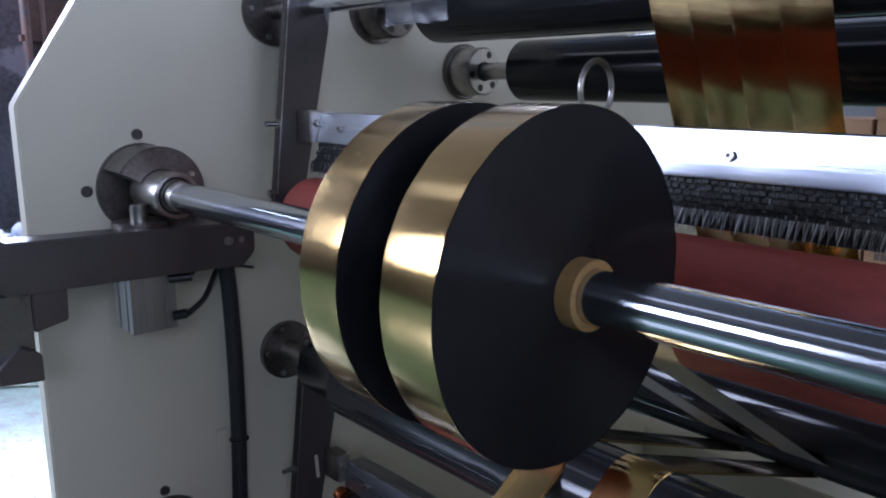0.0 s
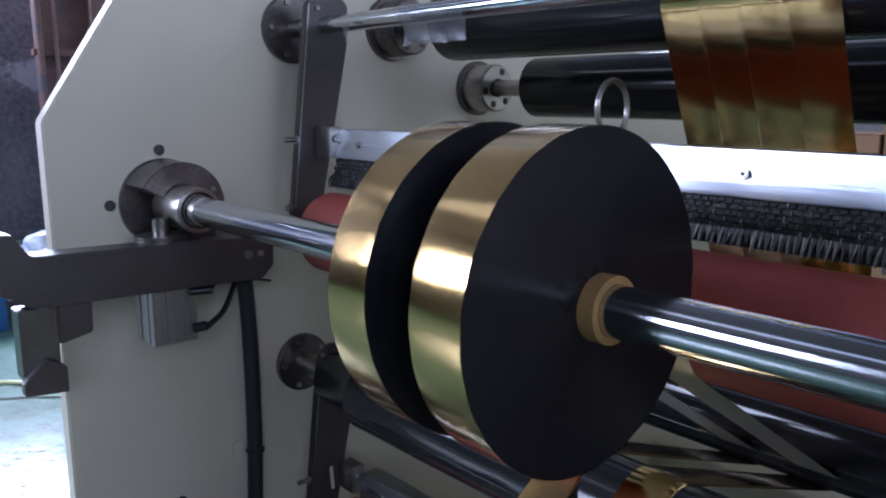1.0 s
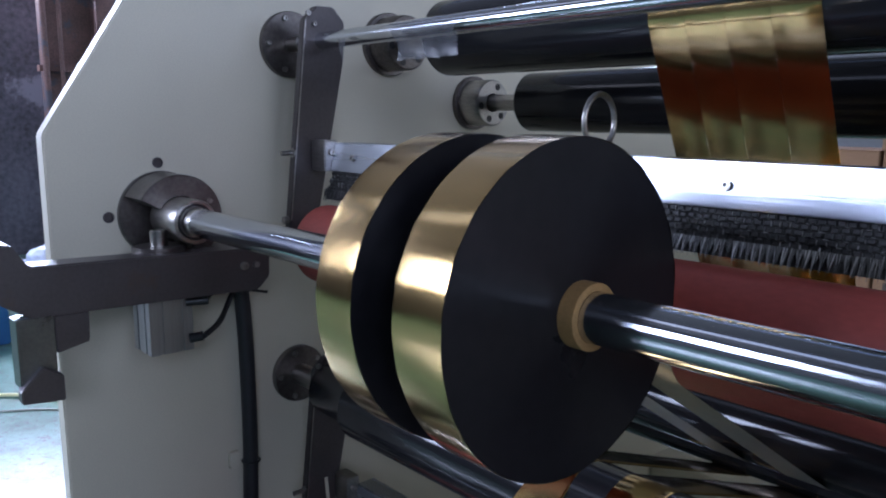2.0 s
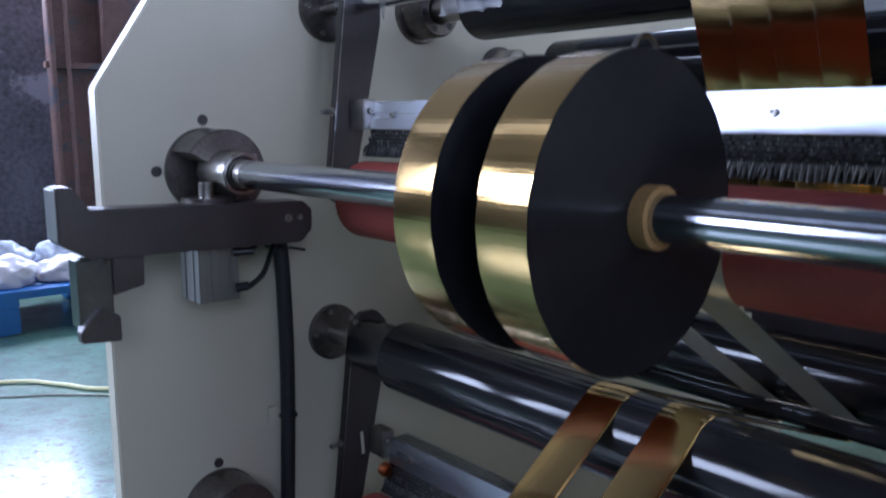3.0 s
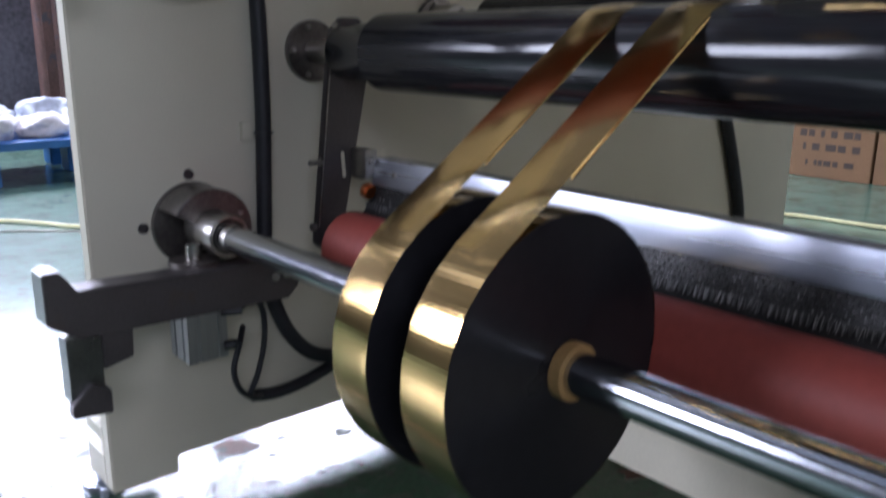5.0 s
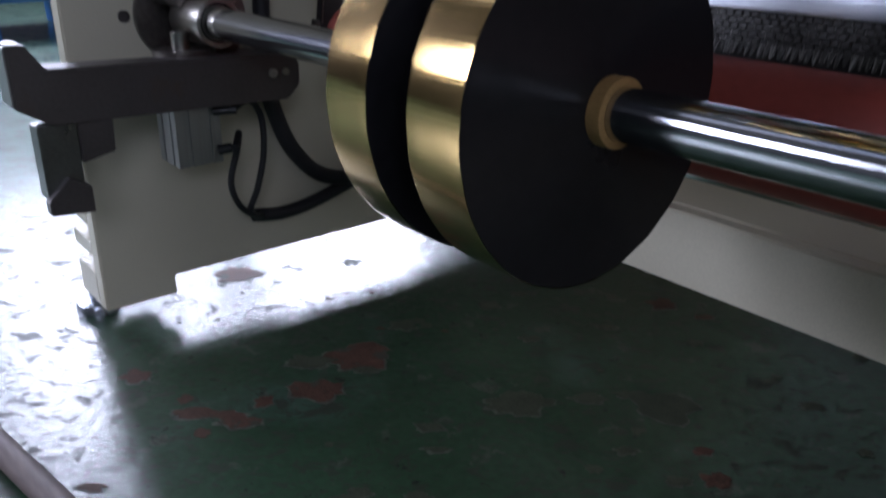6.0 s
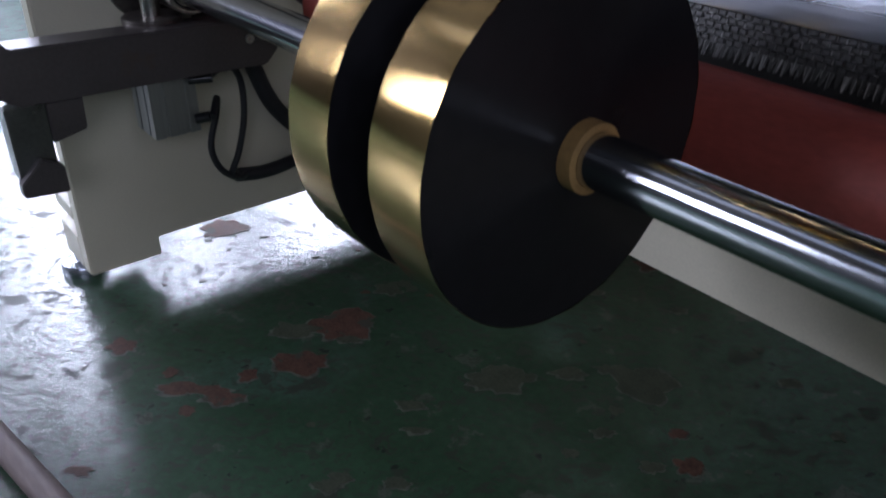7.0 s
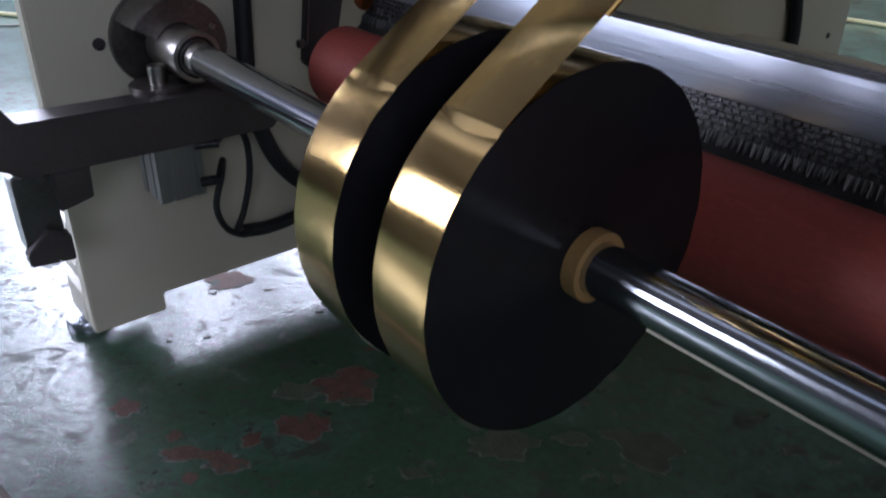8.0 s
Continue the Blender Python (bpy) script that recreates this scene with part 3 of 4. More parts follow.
def cylinder():
    t = thing("pneumatic_cylinder", (0.12, -0.05, 1.078), "compact grey aluminium pneumatic cylinder under the arm", "cylinder", "pneumatic cylinders")
    pts = []
    x0, x1, y0, y1, g = 0.072, 0.153, -0.090, -0.009, 0.004
    for a, b in (((x0, y0), (x1, y0)), ((x1, y0), (x1, y1)), ((x1, y1), (x0, y1)), ((x0, y1), (x0, y0))):
        d = (b[0] - a[0], b[1] - a[1])
        nn = (-d[1] / 0.081, d[0] / 0.081)
        for u, s in ((0.0, 0), (0.22, 0), (0.22, g), (0.32, g), (0.32, 0), (0.68, 0), (0.68, g), (0.78, g), (0.78, 0)):
            pts.append((a[0] + d[0] * u + nn[0] * s, a[1] + d[1] * u + nn[1] * s))
    part("barrel", prism(pts, 1.078, 1.186, 0, axis="z"), ALU2, t)
    p = part("piston_rod", rod((0.115, -0.050, 1.186), (0.115, -0.050, 1.304), 0.0155, 24, bevel=0.002), STEEL, t, "bright piston rod")
    part("collar", rod((0.115, -0.050, 1.262), (0.115, -0.050, 1.275), 0.048, 32, bevel=0.002), BLUED, t)
    part("air_fitting", rod((0.153, -0.02, 1.17), (0.172, 0.015, 1.172), 0.008, 12), KNOB, t)
    part("air_fitting", rod((0.153, -0.016, 1.100), (0.166, 0.004, 1.104), 0.009, 12), KNOB, t)
    return t


def lever():
    t = thing("press_lever", (0.12, 0.3, 1.655), "dark flat steel lever carrying the red press roller", "lever", "press levers")
    outline = [(0.262, 1.70), (0.290, 1.728), (0.330, 1.728), (0.356, 1.70), (0.352, 1.62), (0.283, 1.30), (0.265, 1.262), (0.235, 1.245), (0.212, 1.265), (0.216, 1.30)]
    part("plate", prism(outline, 0.112, 0.134, 0.0028), DARK, t)
    # bright strip laid on for the light that the front edge catches
    part("front_edge", prism([(0.2625, 1.70), (0.2650, 1.70), (0.2190, 1.30), (0.2163, 1.30)], 0.1341, 0.1348), STEEL, t, "thin bright strip drawn as a glint along the front edge")
    part("clamp_bolt", bolt_head(0.1342, 0.268, 1.712, 0.006), STEEL, t)
    part("clamp_bolt", bolt_head(0.1342, 0.282, 1.692, 0.005), STEEL, t)
    part("slot", prism([(0.276, 1.455), (0.284, 1.455), (0.288, 1.402), (0.280, 1.402)], 0.1342, 0.1352), CREAM, t, "pale slot beside the bracket")
    part("stud", rod((0.123, 0.248, 1.436), (0.123, 0.205, 1.436), 0.005, 12), STEEL, t)
    part("nut", rod((0.123, 0.238, 1.436), (0.123, 0.230, 1.436), 0.010, 6), STEEL, t)
    part("screw", rod((0.123, 0.2055, 1.30), (0.123, 0.222, 1.30), 0.008, 12), STEEL, t)
    part("screw", rod((0.123, 0.240, 1.50), (0.123, 0.262, 1.50), 0.004, 10), STEEL, t)
    part("bracket", box(0.1345, 0.185, 0.268, 0.30, 1.40, 1.462, 0.002), STEEL, t, "bright steel angle bracket")
    part("bolt", bolt_head(0.1855, 0.283, 1.438, 0.007), STEEL, t)
    return t


def static_bar():
    """Aluminium bar with a woven carbon brush along it."""
    t = thing("brush_bar", (0.15, 0.29, 1.40), "bright aluminium bar holding an antistatic carbon brush", "brush", "antistatic brush bars")
    X0, X1 = 0.186, 1.74
    part("rail", prism([(0.276, 1.401), (0.281, 1.401), (0.293, 1.452), (0.330, 1.452), (0.330, 1.457), (0.288, 1.457), (0.276, 1.405)], X0, X1, 0.0008), ALU, t)
    for x in (0.26, 1.055, 1.62):
        s = part("screw", rod((x, 0.286, 1.4275), (x, 0.2755, 1.4299), 0.0065, 14, bevel=0.0015), STEEL, t)
        # black hexagon on the head stands in for the shaded hollow
        part("socket", rod((x, 0.2757, 1.4298), (x, 0.2751, 1.4300), 0.0030, 6), KNOB, s)
    part("backing_strip", prism([(0.284, 1.40), (0.287, 1.40), (0.266, 1.345), (0.263, 1.345)], X0, X1), BRISTLE, t, "black fabric strip")
    # woven tows: short raised pads in a staggered weave
    verts, faces = [], []
    rng = random.Random(5)
    def pad(x, s, w, h, lift):
        # s: how far down the strip, 0 to 1
        def at(dx, ds, up):
            q = s + ds
            y, z = 0.284 - 0.0205 * q - up * 0.93, 1.4 - 0.054 * q + up * 0.36
            return (x + dx, y, z)
        k = len(verts)
        verts.extend([at(-w, -h, 0), at(w, -h, 0), at(w, h, 0), at(-w, h, 0), at(-w * 0.7, -h * 0.6, lift), at(w * 0.7, -h * 0.6, lift), at(w * 0.7, h * 0.6, lift), at(-w * 0.7, h * 0.6, lift)])
        faces.extend([(k + 4, k + 5, k + 6, k + 7), (k, k + 1, k + 5, k + 4), (k + 1, k + 2, k + 6, k + 5), (k + 2, k + 3, k + 7, k + 6), (k + 3, k, k + 4, k + 7)])
    x = X0
    row = 0
    while x < X1 - 0.01:
        for j in range(6):
            if (row + j) % 2 == 0:
                pad(x + rng.uniform(-0.0006, 0.0006), 0.08 + 0.135 * j + rng.uniform(-0.01, 0.01), 0.0046, 0.062, 0.0018)
        x += 0.0056
        row += 1
    me = bpy.data.meshes.new("weave")
    me.from_pydata(verts, [], faces)
    me.materials.append(BRISTLE)
    w = new("weave", me)
    w.parent = t
    me.transform(Matrix.Translation(-t.matrix_basis.translation))
    tagged(w, "woven carbon fibre tape", kind="stuff")
    # pale strokes laid on as the highlights along the tow edges
    verts, faces = [], []
    x = X0
    row = 0
    while x < X1 - 0.012:
        for j in range(6):
            if (row + j) % 2 == 0 and rng.random() < 0.9:
                s0 = 0.08 + 0.135 * j
                pad(x + 0.0049 + rng.uniform(-0.0005, 0.0005), s0 + rng.uniform(-0.02, 0.02), 0.0006, rng.uniform(0.04, 0.07), 0.0025)
                pad(x + rng.uniform(0.0005, 0.003), s0 - 0.069, rng.uniform(0.0024, 0.0042), 0.010, 0.0024)
        x += 0.0056
        row += 1
    me = bpy.data.meshes.new("threads")
    me.from_pydata(verts, [], faces)
    me.materials.append(FRAY)
    w = new("threads", me)
    w.parent = t
    me.transform(Matrix.Translation(-t.matrix_basis.translation))
    tagged(w, "pale strokes standing in for highlights on the weave", kind="stuff")
    # fringe
    verts, faces = [], []
    x = X0
    while x < X1 - 0.004:
        middle = X0 + 0.0085 * (int((x - X0) / 0.0085) + 0.5)
        for lay in range(2):
            a = (middle - x) * rng.uniform(0.5, 0.9) + rng.uniform(-0.001, 0.001)
            ln = rng.uniform(0.011, 0.024)
            y0, z0 = 0.2640 - 0.002 * lay, 1.366
            w_ = rng.uniform(0.0003, 0.0007)
            k = len(verts)
            for q, ww in ((0, w_), (0.5, w_), (1, 0.0002)):
                yy, zz, xx = y0 - 0.55 * ln * q + 0.003 * q * q, z0 - ln * q, x + a * q
                verts.extend([(xx - ww, yy, zz), (xx + ww, yy, zz), (xx, yy - ww, zz)])
            for q in (0, 3):
                for u, v in ((0, 1), (1, 2), (2, 0)):
                    faces.append((k + q + u, k + q + v, k + q + 3 + v, k + q + 3 + u))
        x += rng.uniform(0.0008, 0.0018)
    me = bpy.data.meshes.new("fringe")
    me.from_pydata(verts, [], faces)
    me.materials.append(FRAY)
    w = new("fringe", me)
    w.parent = t
    me.transform(Matrix.Translation(-t.matrix_basis.translation))
    tagged(w, "frayed dark carbon bristles", kind="stuff")
    return t


def film_roll(x0, x1, r, core_x1, z, label):
    """Gold film wound on a cardboard core."""
    t = thing("film_roll", (x0, AX_Y, z), label, "film roll", "gold film rolls")
    part("wound_film", lathe([(x0, 0.0341), (x0, r - 0.0012), (x1, r - 0.0012), (x1 + 0.002, 0.10), (x1 + 0.006, 0.055), (x1 + 0.008, 0.0341)], AX_Y, z, 128), WOUND, t, "black wound film edge")
    bm = bmesh.new()
    seg, cols = 192, 12
    rng = random.Random(int(x0 * 1000))
    ph = [rng.uniform(0, 6.28) for _ in range(4)]
    rings = []
    for i in range(seg):
        a = 6.28319 * i / seg
        ring = []
        for k in range(cols + 1):
            u = k / cols
            rr = r + 0.00020 * math.sin(5 * a + ph[0] + 2 * u) + 0.00010 * math.sin(11 * a + ph[1] - 3 * u) + 0.00003 * math.sin(37 * a + ph[3] + 2 * u) - 0.00025 * (abs(2 * u - 1) ** 4)
            xx = x0 + (x1 - x0) * u + 0.0004 * math.sin(23 * a + ph[2]) * (2 * u - 1)
            ring.append(bm.verts.new((xx, AX_Y + rr * math.cos(a), z + rr * math.sin(a))))
        rings.append(ring)
    for i in range(seg):
        a, b = rings[i], rings[(i + 1) % seg]
        for k in range(cols):
            bm.faces.new((a[k], a[k + 1], b[k + 1], b[k]))
    part("foil", bm, GOLD, t, "shiny gold metallised outer wrap", smooth=0)
    for f in t.children[-1].data.polygons:
        f.use_smooth = True
    part("core", lathe([(x0 - 0.006, 0.0262), (x0 - 0.006, 0.0340), (core_x1 - 0.0006, 0.0340), (core_x1, 0.0334), (core_x1, 0.0262), (x0 - 0.006, 0.0262)], AX_Y, z, 48), CORE, t, "brown cardboard core tube")
    return t


housing_U = bearing_housing()
copy_thing(housing_U, Matrix.Translation((0, AX_Y, AX_Z - DROP)))
shaft_U = shaft()[0]
shaft_L = copy_thing(shaft_U, Matrix.Translation((0.15, AX_Y, AX_Z - DROP)))
arm_U = swing_arm()
copy_thing(arm_U, Matrix.Translation((0.15, 0.0, 1.19 - DROP)))
cyl_U = cylinder()
copy_thing(cyl_U, Matrix.Translation((0.12, -0.05, 1.078 - DROP)))
lever_U = lever()
lever_L = copy_thing(lever_U, Matrix.Translation((0.12, 0.303, 1.655 - DROP)))
for piece in lever_L.children:
    if piece.name.startswith("bracket") or piece.name.startswith("bolt"):
        piece.location.y += 0.034
bar_U = static_bar()
bar_L = copy_thing(bar_U, Matrix.Translation((0.15, 0.335, 1.40 - 0.744)))
for piece in [p for p in bar_L.children if p.name.startswith("screw")][1:]:
    for bit in list(piece.children):
        bpy.data.objects.remove(bit)
    bpy.data.objects.remove(piece)
bar_U.matrix_basis = Matrix.Translation((0.15, 0.295, 1.40))
R_U, R_L = 0.1746, 0.1812
UP = [(0.9925, 1.0614, 1.0885), (0.8605, 0.924, 0.933)]
LO = [(0.919, 0.9905, 1.0145), (0.7878, 0.8555, 0.863)]
rolls = []
for x0, x1, c in UP:
    rolls.append(film_roll(x0, x1, R_U, c, AX_Z, "gold film wound on the upper shaft, black sides"))
for x0, x1, c in LO:
    rolls.append(film_roll(x0, x1, R_L, c, AX_Z - DROP, "gold film wound on the lower shaft, black sides"))

# ---- running strips ----
# upper: out of the nip, round the red roller's underside, back and down to the rear roller
path_U = arc(0.246, 1.260, 0.0774, 167, 238, 12) + arc(0.656, 0.987, 0.0634, 238, 330, 12)
for x0, x1, _ in UP:
    s = thing("film_strip", (x0, 0.4, 1.1), "slit film strip running up to the upper roll, grey back outwards", "film strip", "slit film strips")
    part("backing", ribbon(path_U, x0, x1, 0.0, -0.0003), BACKING, s, "dull grey back of the film")
    part("foil", ribbon(path_U, x0, x1, 0.0001, 0.0003), GOLD, s)
# lower: over the front roller and down on to the lower roll
free_L = arc(0.775, 0.880, 0.0414, 330, 250, 8) + arc(0.2975, 0.929, 0.0739, 70, 125, 8)
path_L = free_L + arc(AX_Y, AX_Z - DROP, R_L + 0.0003, 124, 126, 2) + arc(AX_Y, AX_Z - DROP, R_L - 0.0030, 133, 134, 1)
free_L.append(tuple(a + 0.72 * (b - a) for a, b in zip(free_L[-1], path_L[len(free_L)])))
for x0, x1, _ in LO:
    s = thing("film_strip", (x0, 0.3, 0.9), "gold film strip running down on to the lower roll", "film strip", "slit film strips")
    part("foil", ribbon(path_L, x0, x1, -0.0002, -0.0003, bow=-0.0012), GOLD, s, "shiny gold strip")
    part("curled_edge", ribbon(free_L, x1 + 0.0001, x1 + 0.0026, -0.0002, -0.0003, cols=2, tilt=0.0030), GOLD, s, "bright curled edge of the strip")
# web of four strips over the top roller
web = thing("film_web", (0.76, 0.57, 1.5), "creased gold film in four parallel strips hanging from a roller", "film web")
path_W = arc(0.565, 1.674, 0.0796, 70, 204, 40) + [(0.525, 1.568), (0.560, 1.489), (0.581, 1.445), (0.638, 1.323), (0.689, 1.212), (0.717, 1.150)]
for x0, x1 in ((0.788, 0.8525), (0.853, 0.9185), (0.919, 0.9885), (0.989, 1.060)):
    part("strip", ribbon(path_W, x0, x1, -0.0004, -0.0003, cols=10, bow=-0.0011), GOLD, web)
blade = thing("slitter_bar", (0.80, 0.7, 1.05), "dark steel slitting blade holder behind the rollers", "blade holder")
part("body", box(0.796, FAR - 0.001, 0.72, 0.80, 1.053, 1.140, 0.003), DARK, blade)
part("skirt", box(0.802, FAR - 0.003, 0.742, 0.799, 0.985, 1.0525, 0.002), DARK, blade)
part("clamp_rail", box(0.802, FAR - 0.003, 0.702, 0.7195, 1.085, 1.132, 0.002), BLACKROLL, blade)
for i in range(6):
    part("screw", rod((0.87 + 0.16 * i, 0.7018, 1.108), (0.87 + 0.16 * i, 0.695, 1.108), 0.007, 12), KNOB, blade)

# ---- small parts of the machine ----
def torus(c, r, thin, axis, seg=36, ring=10):
    bm = bmesh.new()
    m = Matrix.Translation(c) @ Vector(axis).to_track_quat("Z", "Y").to_matrix().to_4x4()
    rows = []
    for i in range(seg):
        a = 6.28319 * i / seg
        rows.append([bm.verts.new(m @ Vector(((r + thin * math.cos(b)) * math.cos(a), (r + thin * math.cos(b)) * math.sin(a), thin * math.sin(b)))) for b in (6.28319 * k / ring for k in range(ring))])
    for i in range(seg):
        p, q = rows[i], rows[(i + 1) % seg]
        for k in range(ring):
            bm.faces.new((p[k], p[(k + 1) % ring], q[(k + 1) % ring], q[k]))
    return bm


eye = thing("lifting_eye", (0.844, 0.305, 1.457), "polished steel ring bolt standing on the upper brush bar", "ring bolt")
part("ring", torus((0.844, 0.305, 1.503), 0.038, 0.0042, (1.0, 0.1, 0)), STEEL, eye)
part("shank", rod((0.844, 0.305, 1.457), (0.844, 0.305, 1.470), 0.006), STEEL, eye)

tape = bmesh.new()
rngt = random.Random(3)
grid = []
for i in range(15):
    x = 0.40 + 0.17 * i / 14
    row = []
    for k in range(7):
        a = radians(165 + 20 * k) if k < 4 else None
        if k < 4:
            y, z = 0.29 + 0.0173 * math.cos(a), 1.655 + 0.0173 * math.sin(a)
        else:
            y, z = 0.29 - 0.0100 + rngt.uniform(-0.0015, 0.0015), 1.640 - 0.011 * (k - 3) + rngt.uniform(-0.002, 0.002)
        row.append(tape.verts.new((x + rngt.uniform(-0.002, 0.002) + (0.004 * k if i == 0 else 0), y, z)))
    grid.append(row)
for p, q in zip(grid, grid[1:]):
    for k in range(6):
        tape.faces.new((p[k], p[k + 1], q[k + 1], q[k]))
solo("tape_strip", tape, TAPE, "crumpled clear tape stuck along the steel pivot rod", "tape")
flag = bmesh.new()
for i in range(4):
    z = 1.655 - 0.014 * i
    flag.verts.new((0.235 + 0.004 * i, 0.272 + (0.0005 * i), z)), flag.verts.new((0.262 - 0.002 * i, 0.272 - 0.001 * i, z))
flag.verts.ensure_lookup_table()
for i in range(3):
    flag.faces.new([flag.verts[k] for k in (2 * i, 2 * i + 1, 2 * i + 3, 2 * i + 2)])
solo("tape_strip", flag, TAPE, "short loose end of clear tape on the rod", "tape")

conduit = thing("cable_conduit", (0.03, 0.15, 1.15), "thick black cable sleeve clipped down the cream side plate", "cable")
part("sleeve", tube([(0.022, 0.120, 1.185), (0.026, 0.145, 1.165), (0.026, 0.155, 1.12), (0.026, 0.160, 0.98), (0.026, 0.160, 0.80), (0.026, 0.153, 0.60), (0.026, 0.150, 0.48), (0.028, 0.165, 0.39), (0.03, 0.205, 0.30), (0.03, 0.28, 0.235), (0.03, 0.42, 0.215), (0.03, 0.70, 0.21)], 0.0165, 14), RUBBER, conduit)
part("sleeve", tube([(0.03, 0.10, 0.185), (0.03, 0.16, 0.176), (0.03, 0.23, 0.182), (0.03, 0.32, 0.205), (0.03, 0.42, 0.235)], 0.014, 12), RUBBER, conduit)
part("air_hose", tube([(0.165, 0.012, 1.172), (0.120, 0.060, 1.186), (0.06, 0.115, 1.176), (0.03, 0.150, 1.15)], 0.0055, 10), RUBBER, conduit, "thin black air hose")
part("air_hose", tube([(0.168, 0.006, 1.104), (0.110, 0.065, 1.112), (0.05, 0.120, 1.145), (0.03, 0.150, 1.165)], 0.0055, 10), RUBBER, conduit, "thin black air hose")
part("cable_tie", tube([(0.012, 0.125, 1.150), (0.048, 0.150, 1.148), (0.030, 0.178, 1.143), (0.03, 0.212, 1.135)], 0.003, 8), KNOB, conduit)
part("cable_tie", torus((0.026, 0.160, 0.763), 0.0185, 0.0025, (0, 0, 1)), KNOB, conduit)
part("tie_base", box(0.0005, 0.012, 0.118, 0.142, 0.748, 0.786, 0.002), CREAM, conduit, "white tie base")

loop = thing("air_hose_loop", (0.09, 0.06, 0.2), "looped black air hoses under the lower support arm", "hose")
part("hose", tube([(0.168, 0.008, 0.372), (0.12, 0.040, 0.385), (0.09, 0.048, 0.345), (0.09, 0.030, 0.285), (0.088, 0.044, 0.235), (0.07, 0.085, 0.198), (0.04, 0.115, 0.186)], 0.0062, 10), RUBBER, loop)
part("hose", tube([(0.165, 0.010, 0.440), (0.11, 0.070, 0.440), (0.09, 0.103, 0.40), (0.088, 0.104, 0.33), (0.086, 0.086, 0.26), (0.078, 0.070, 0.215), (0.04, 0.10, 0.186)], 0.0062, 10), RUBBER, loop)

# rear cable on the plate
solo("rear_cable", tube([(0.024, 1.95, 0.80), (0.024, 2.02, 0.67), (0.024, 2.10, 0.50), (0.024, 2.16, 0.34), (0.024, 2.17, 0.22), (0.024, 2.12, 0.10)], 0.022, 12), RUBBER, "black cable running down the rear of the side plate", "cable")

# clamps behind the upper press roller
for y in (0.686, 0.850):
    c = thing("plate_clamp", (0.0, y, 1.21), "small steel clamp bolted to the side plate", "clamp", "plate clamps")
    part("plate", box(0.001, 0.012, y - 0.035, y + 0.035, 1.195, 1.232, 0.002), CREAM, c)
    part("bolt", bolt_head(0.0122, y, 1.212, 0.016, 0.016), STEEL, c)
    part("stud", rod((0.02, y + 0.026, 1.235), (0.02, y + 0.026, 1.185), 0.005, 10), STEEL, c)

knob = thing("star_knob", (0.686, 0.66, 1.17), "black plastic star knob on a thin adjusting rod", "knob")
pts = []
for i in range(40):
    a = 6.28319 * i / 40
    pts.append((0.686 + (0.024 + 0.005 * math.cos(5 * a)) * math.cos(a), 0.66 + (0.024 + 0.005 * math.cos(5 * a)) * math.sin(a)))
part("grip", prism(pts, 1.165, 1.19, 0.002, axis="z"), KNOB, knob)
part("rod", rod((0.686, 0.66, 1.1905), (0.686, 0.66, 1.32), 0.006, 12), KNOB, knob)
part("rail", rod((0.001, 0.66, 1.325), (FAR - 0.001, 0.66, 1.325), 0.014, 16), DARK, knob, "dark steel adjusting rail")

part("terminal", rod((0.200, 0.308, 0.643), (0.180, 0.308, 0.648), 0.016, 10, bevel=0.003), COPPER, bar_L, "copper coloured end terminal")
part("lip", box(0.19, 1.74, 0.270, 0.290, 0.5985, 0.6005), CREAM, bar_L, "thin pale strip below the bristles")
part("lip_web", prism([(0.2905, 0.5985), (0.338, 0.640), (0.3395, 0.640), (0.292, 0.5985)], 0.19, 1.74), BRISTLE, bar_L)

# ---- things about the hall ----
pallet = thing("plastic_pallet", (-4.82, 0.38, 0.0), "blue plastic pallet with block feet on the floor", "pallet")
for i in range(7):
    x = -5.33 + 0.155 * i
    part("deck_board", box(x, x + 0.14, -0.57, 1.34, 0.235, 0.29, 0.006), BLUE, pallet)
for y in (-0.57, 0.39, 1.14):
    part("runner", box(-5.33, -4.26, y, y + 0.20, 0.185, 0.2345, 0.006), BLUE, pallet)
    for x in (-5.33, -4.89, -4.46):
        part("foot", box(x, x + 0.20, y, y + 0.20, 0.0, 0.1845, 0.01), BLUE, pallet)


def sack(x, y, z, sx, sy, sz, seed, label, mat):
    bm = bmesh.new()
    bmesh.ops.create_icosphere(bm, subdivisions=4, radius=1)
    for v in bm.verts:
        p = v.co.copy()
        k = 1 + 0.28 * noise.noise(p * 1.6 + Vector((seed, 0, 0))) + 0.12 * noise.noise(p * 4.5 + Vector((0, seed, 0))) + 0.05 * noise.noise(p * 11)
        f = p * k
        f.z = max(f.z, -0.55)
        v.co = Vector((x + sx * f.x, y + sy * f.y, z + sz * (f.z + 0.55)))
    return solo("plastic_sack", bm, mat, label, "sack", "sacks on the pallet", smooth=80)


sack(-4.54, 0.604, 0.2905, 0.17, 0.17, 0.125, 1.3, "crumpled white film sack lying on the blue pallet", BAG)
sack(-4.60, 0.97, 0.2905, 0.20, 0.19, 0.10, 4.7, "slumped white film sack on the blue pallet", BAG)
FOIL_BAG = material("clear_film", (0.50, 0.54, 0.62), rough=0.16, vary=0.3, scale=12, bump=0.9, bump_scale=16)
sack(-4.94, 0.54, 0.2905, 0.19, 0.30, 0.17, 8.1, "heap of shiny clear plastic film on the pallet", FOIL_BAG)
sack(-5.0, 1.09, 0.2905, 0.18, 0.22, 0.15, 12.4, "heap of shiny clear plastic film on the pallet", FOIL_BAG)
sack(-4.59, 0.13, 0.2905, 0.18, 0.22, 0.14, 15.0, "crumpled white film sack lying on the blue pallet", BAG)

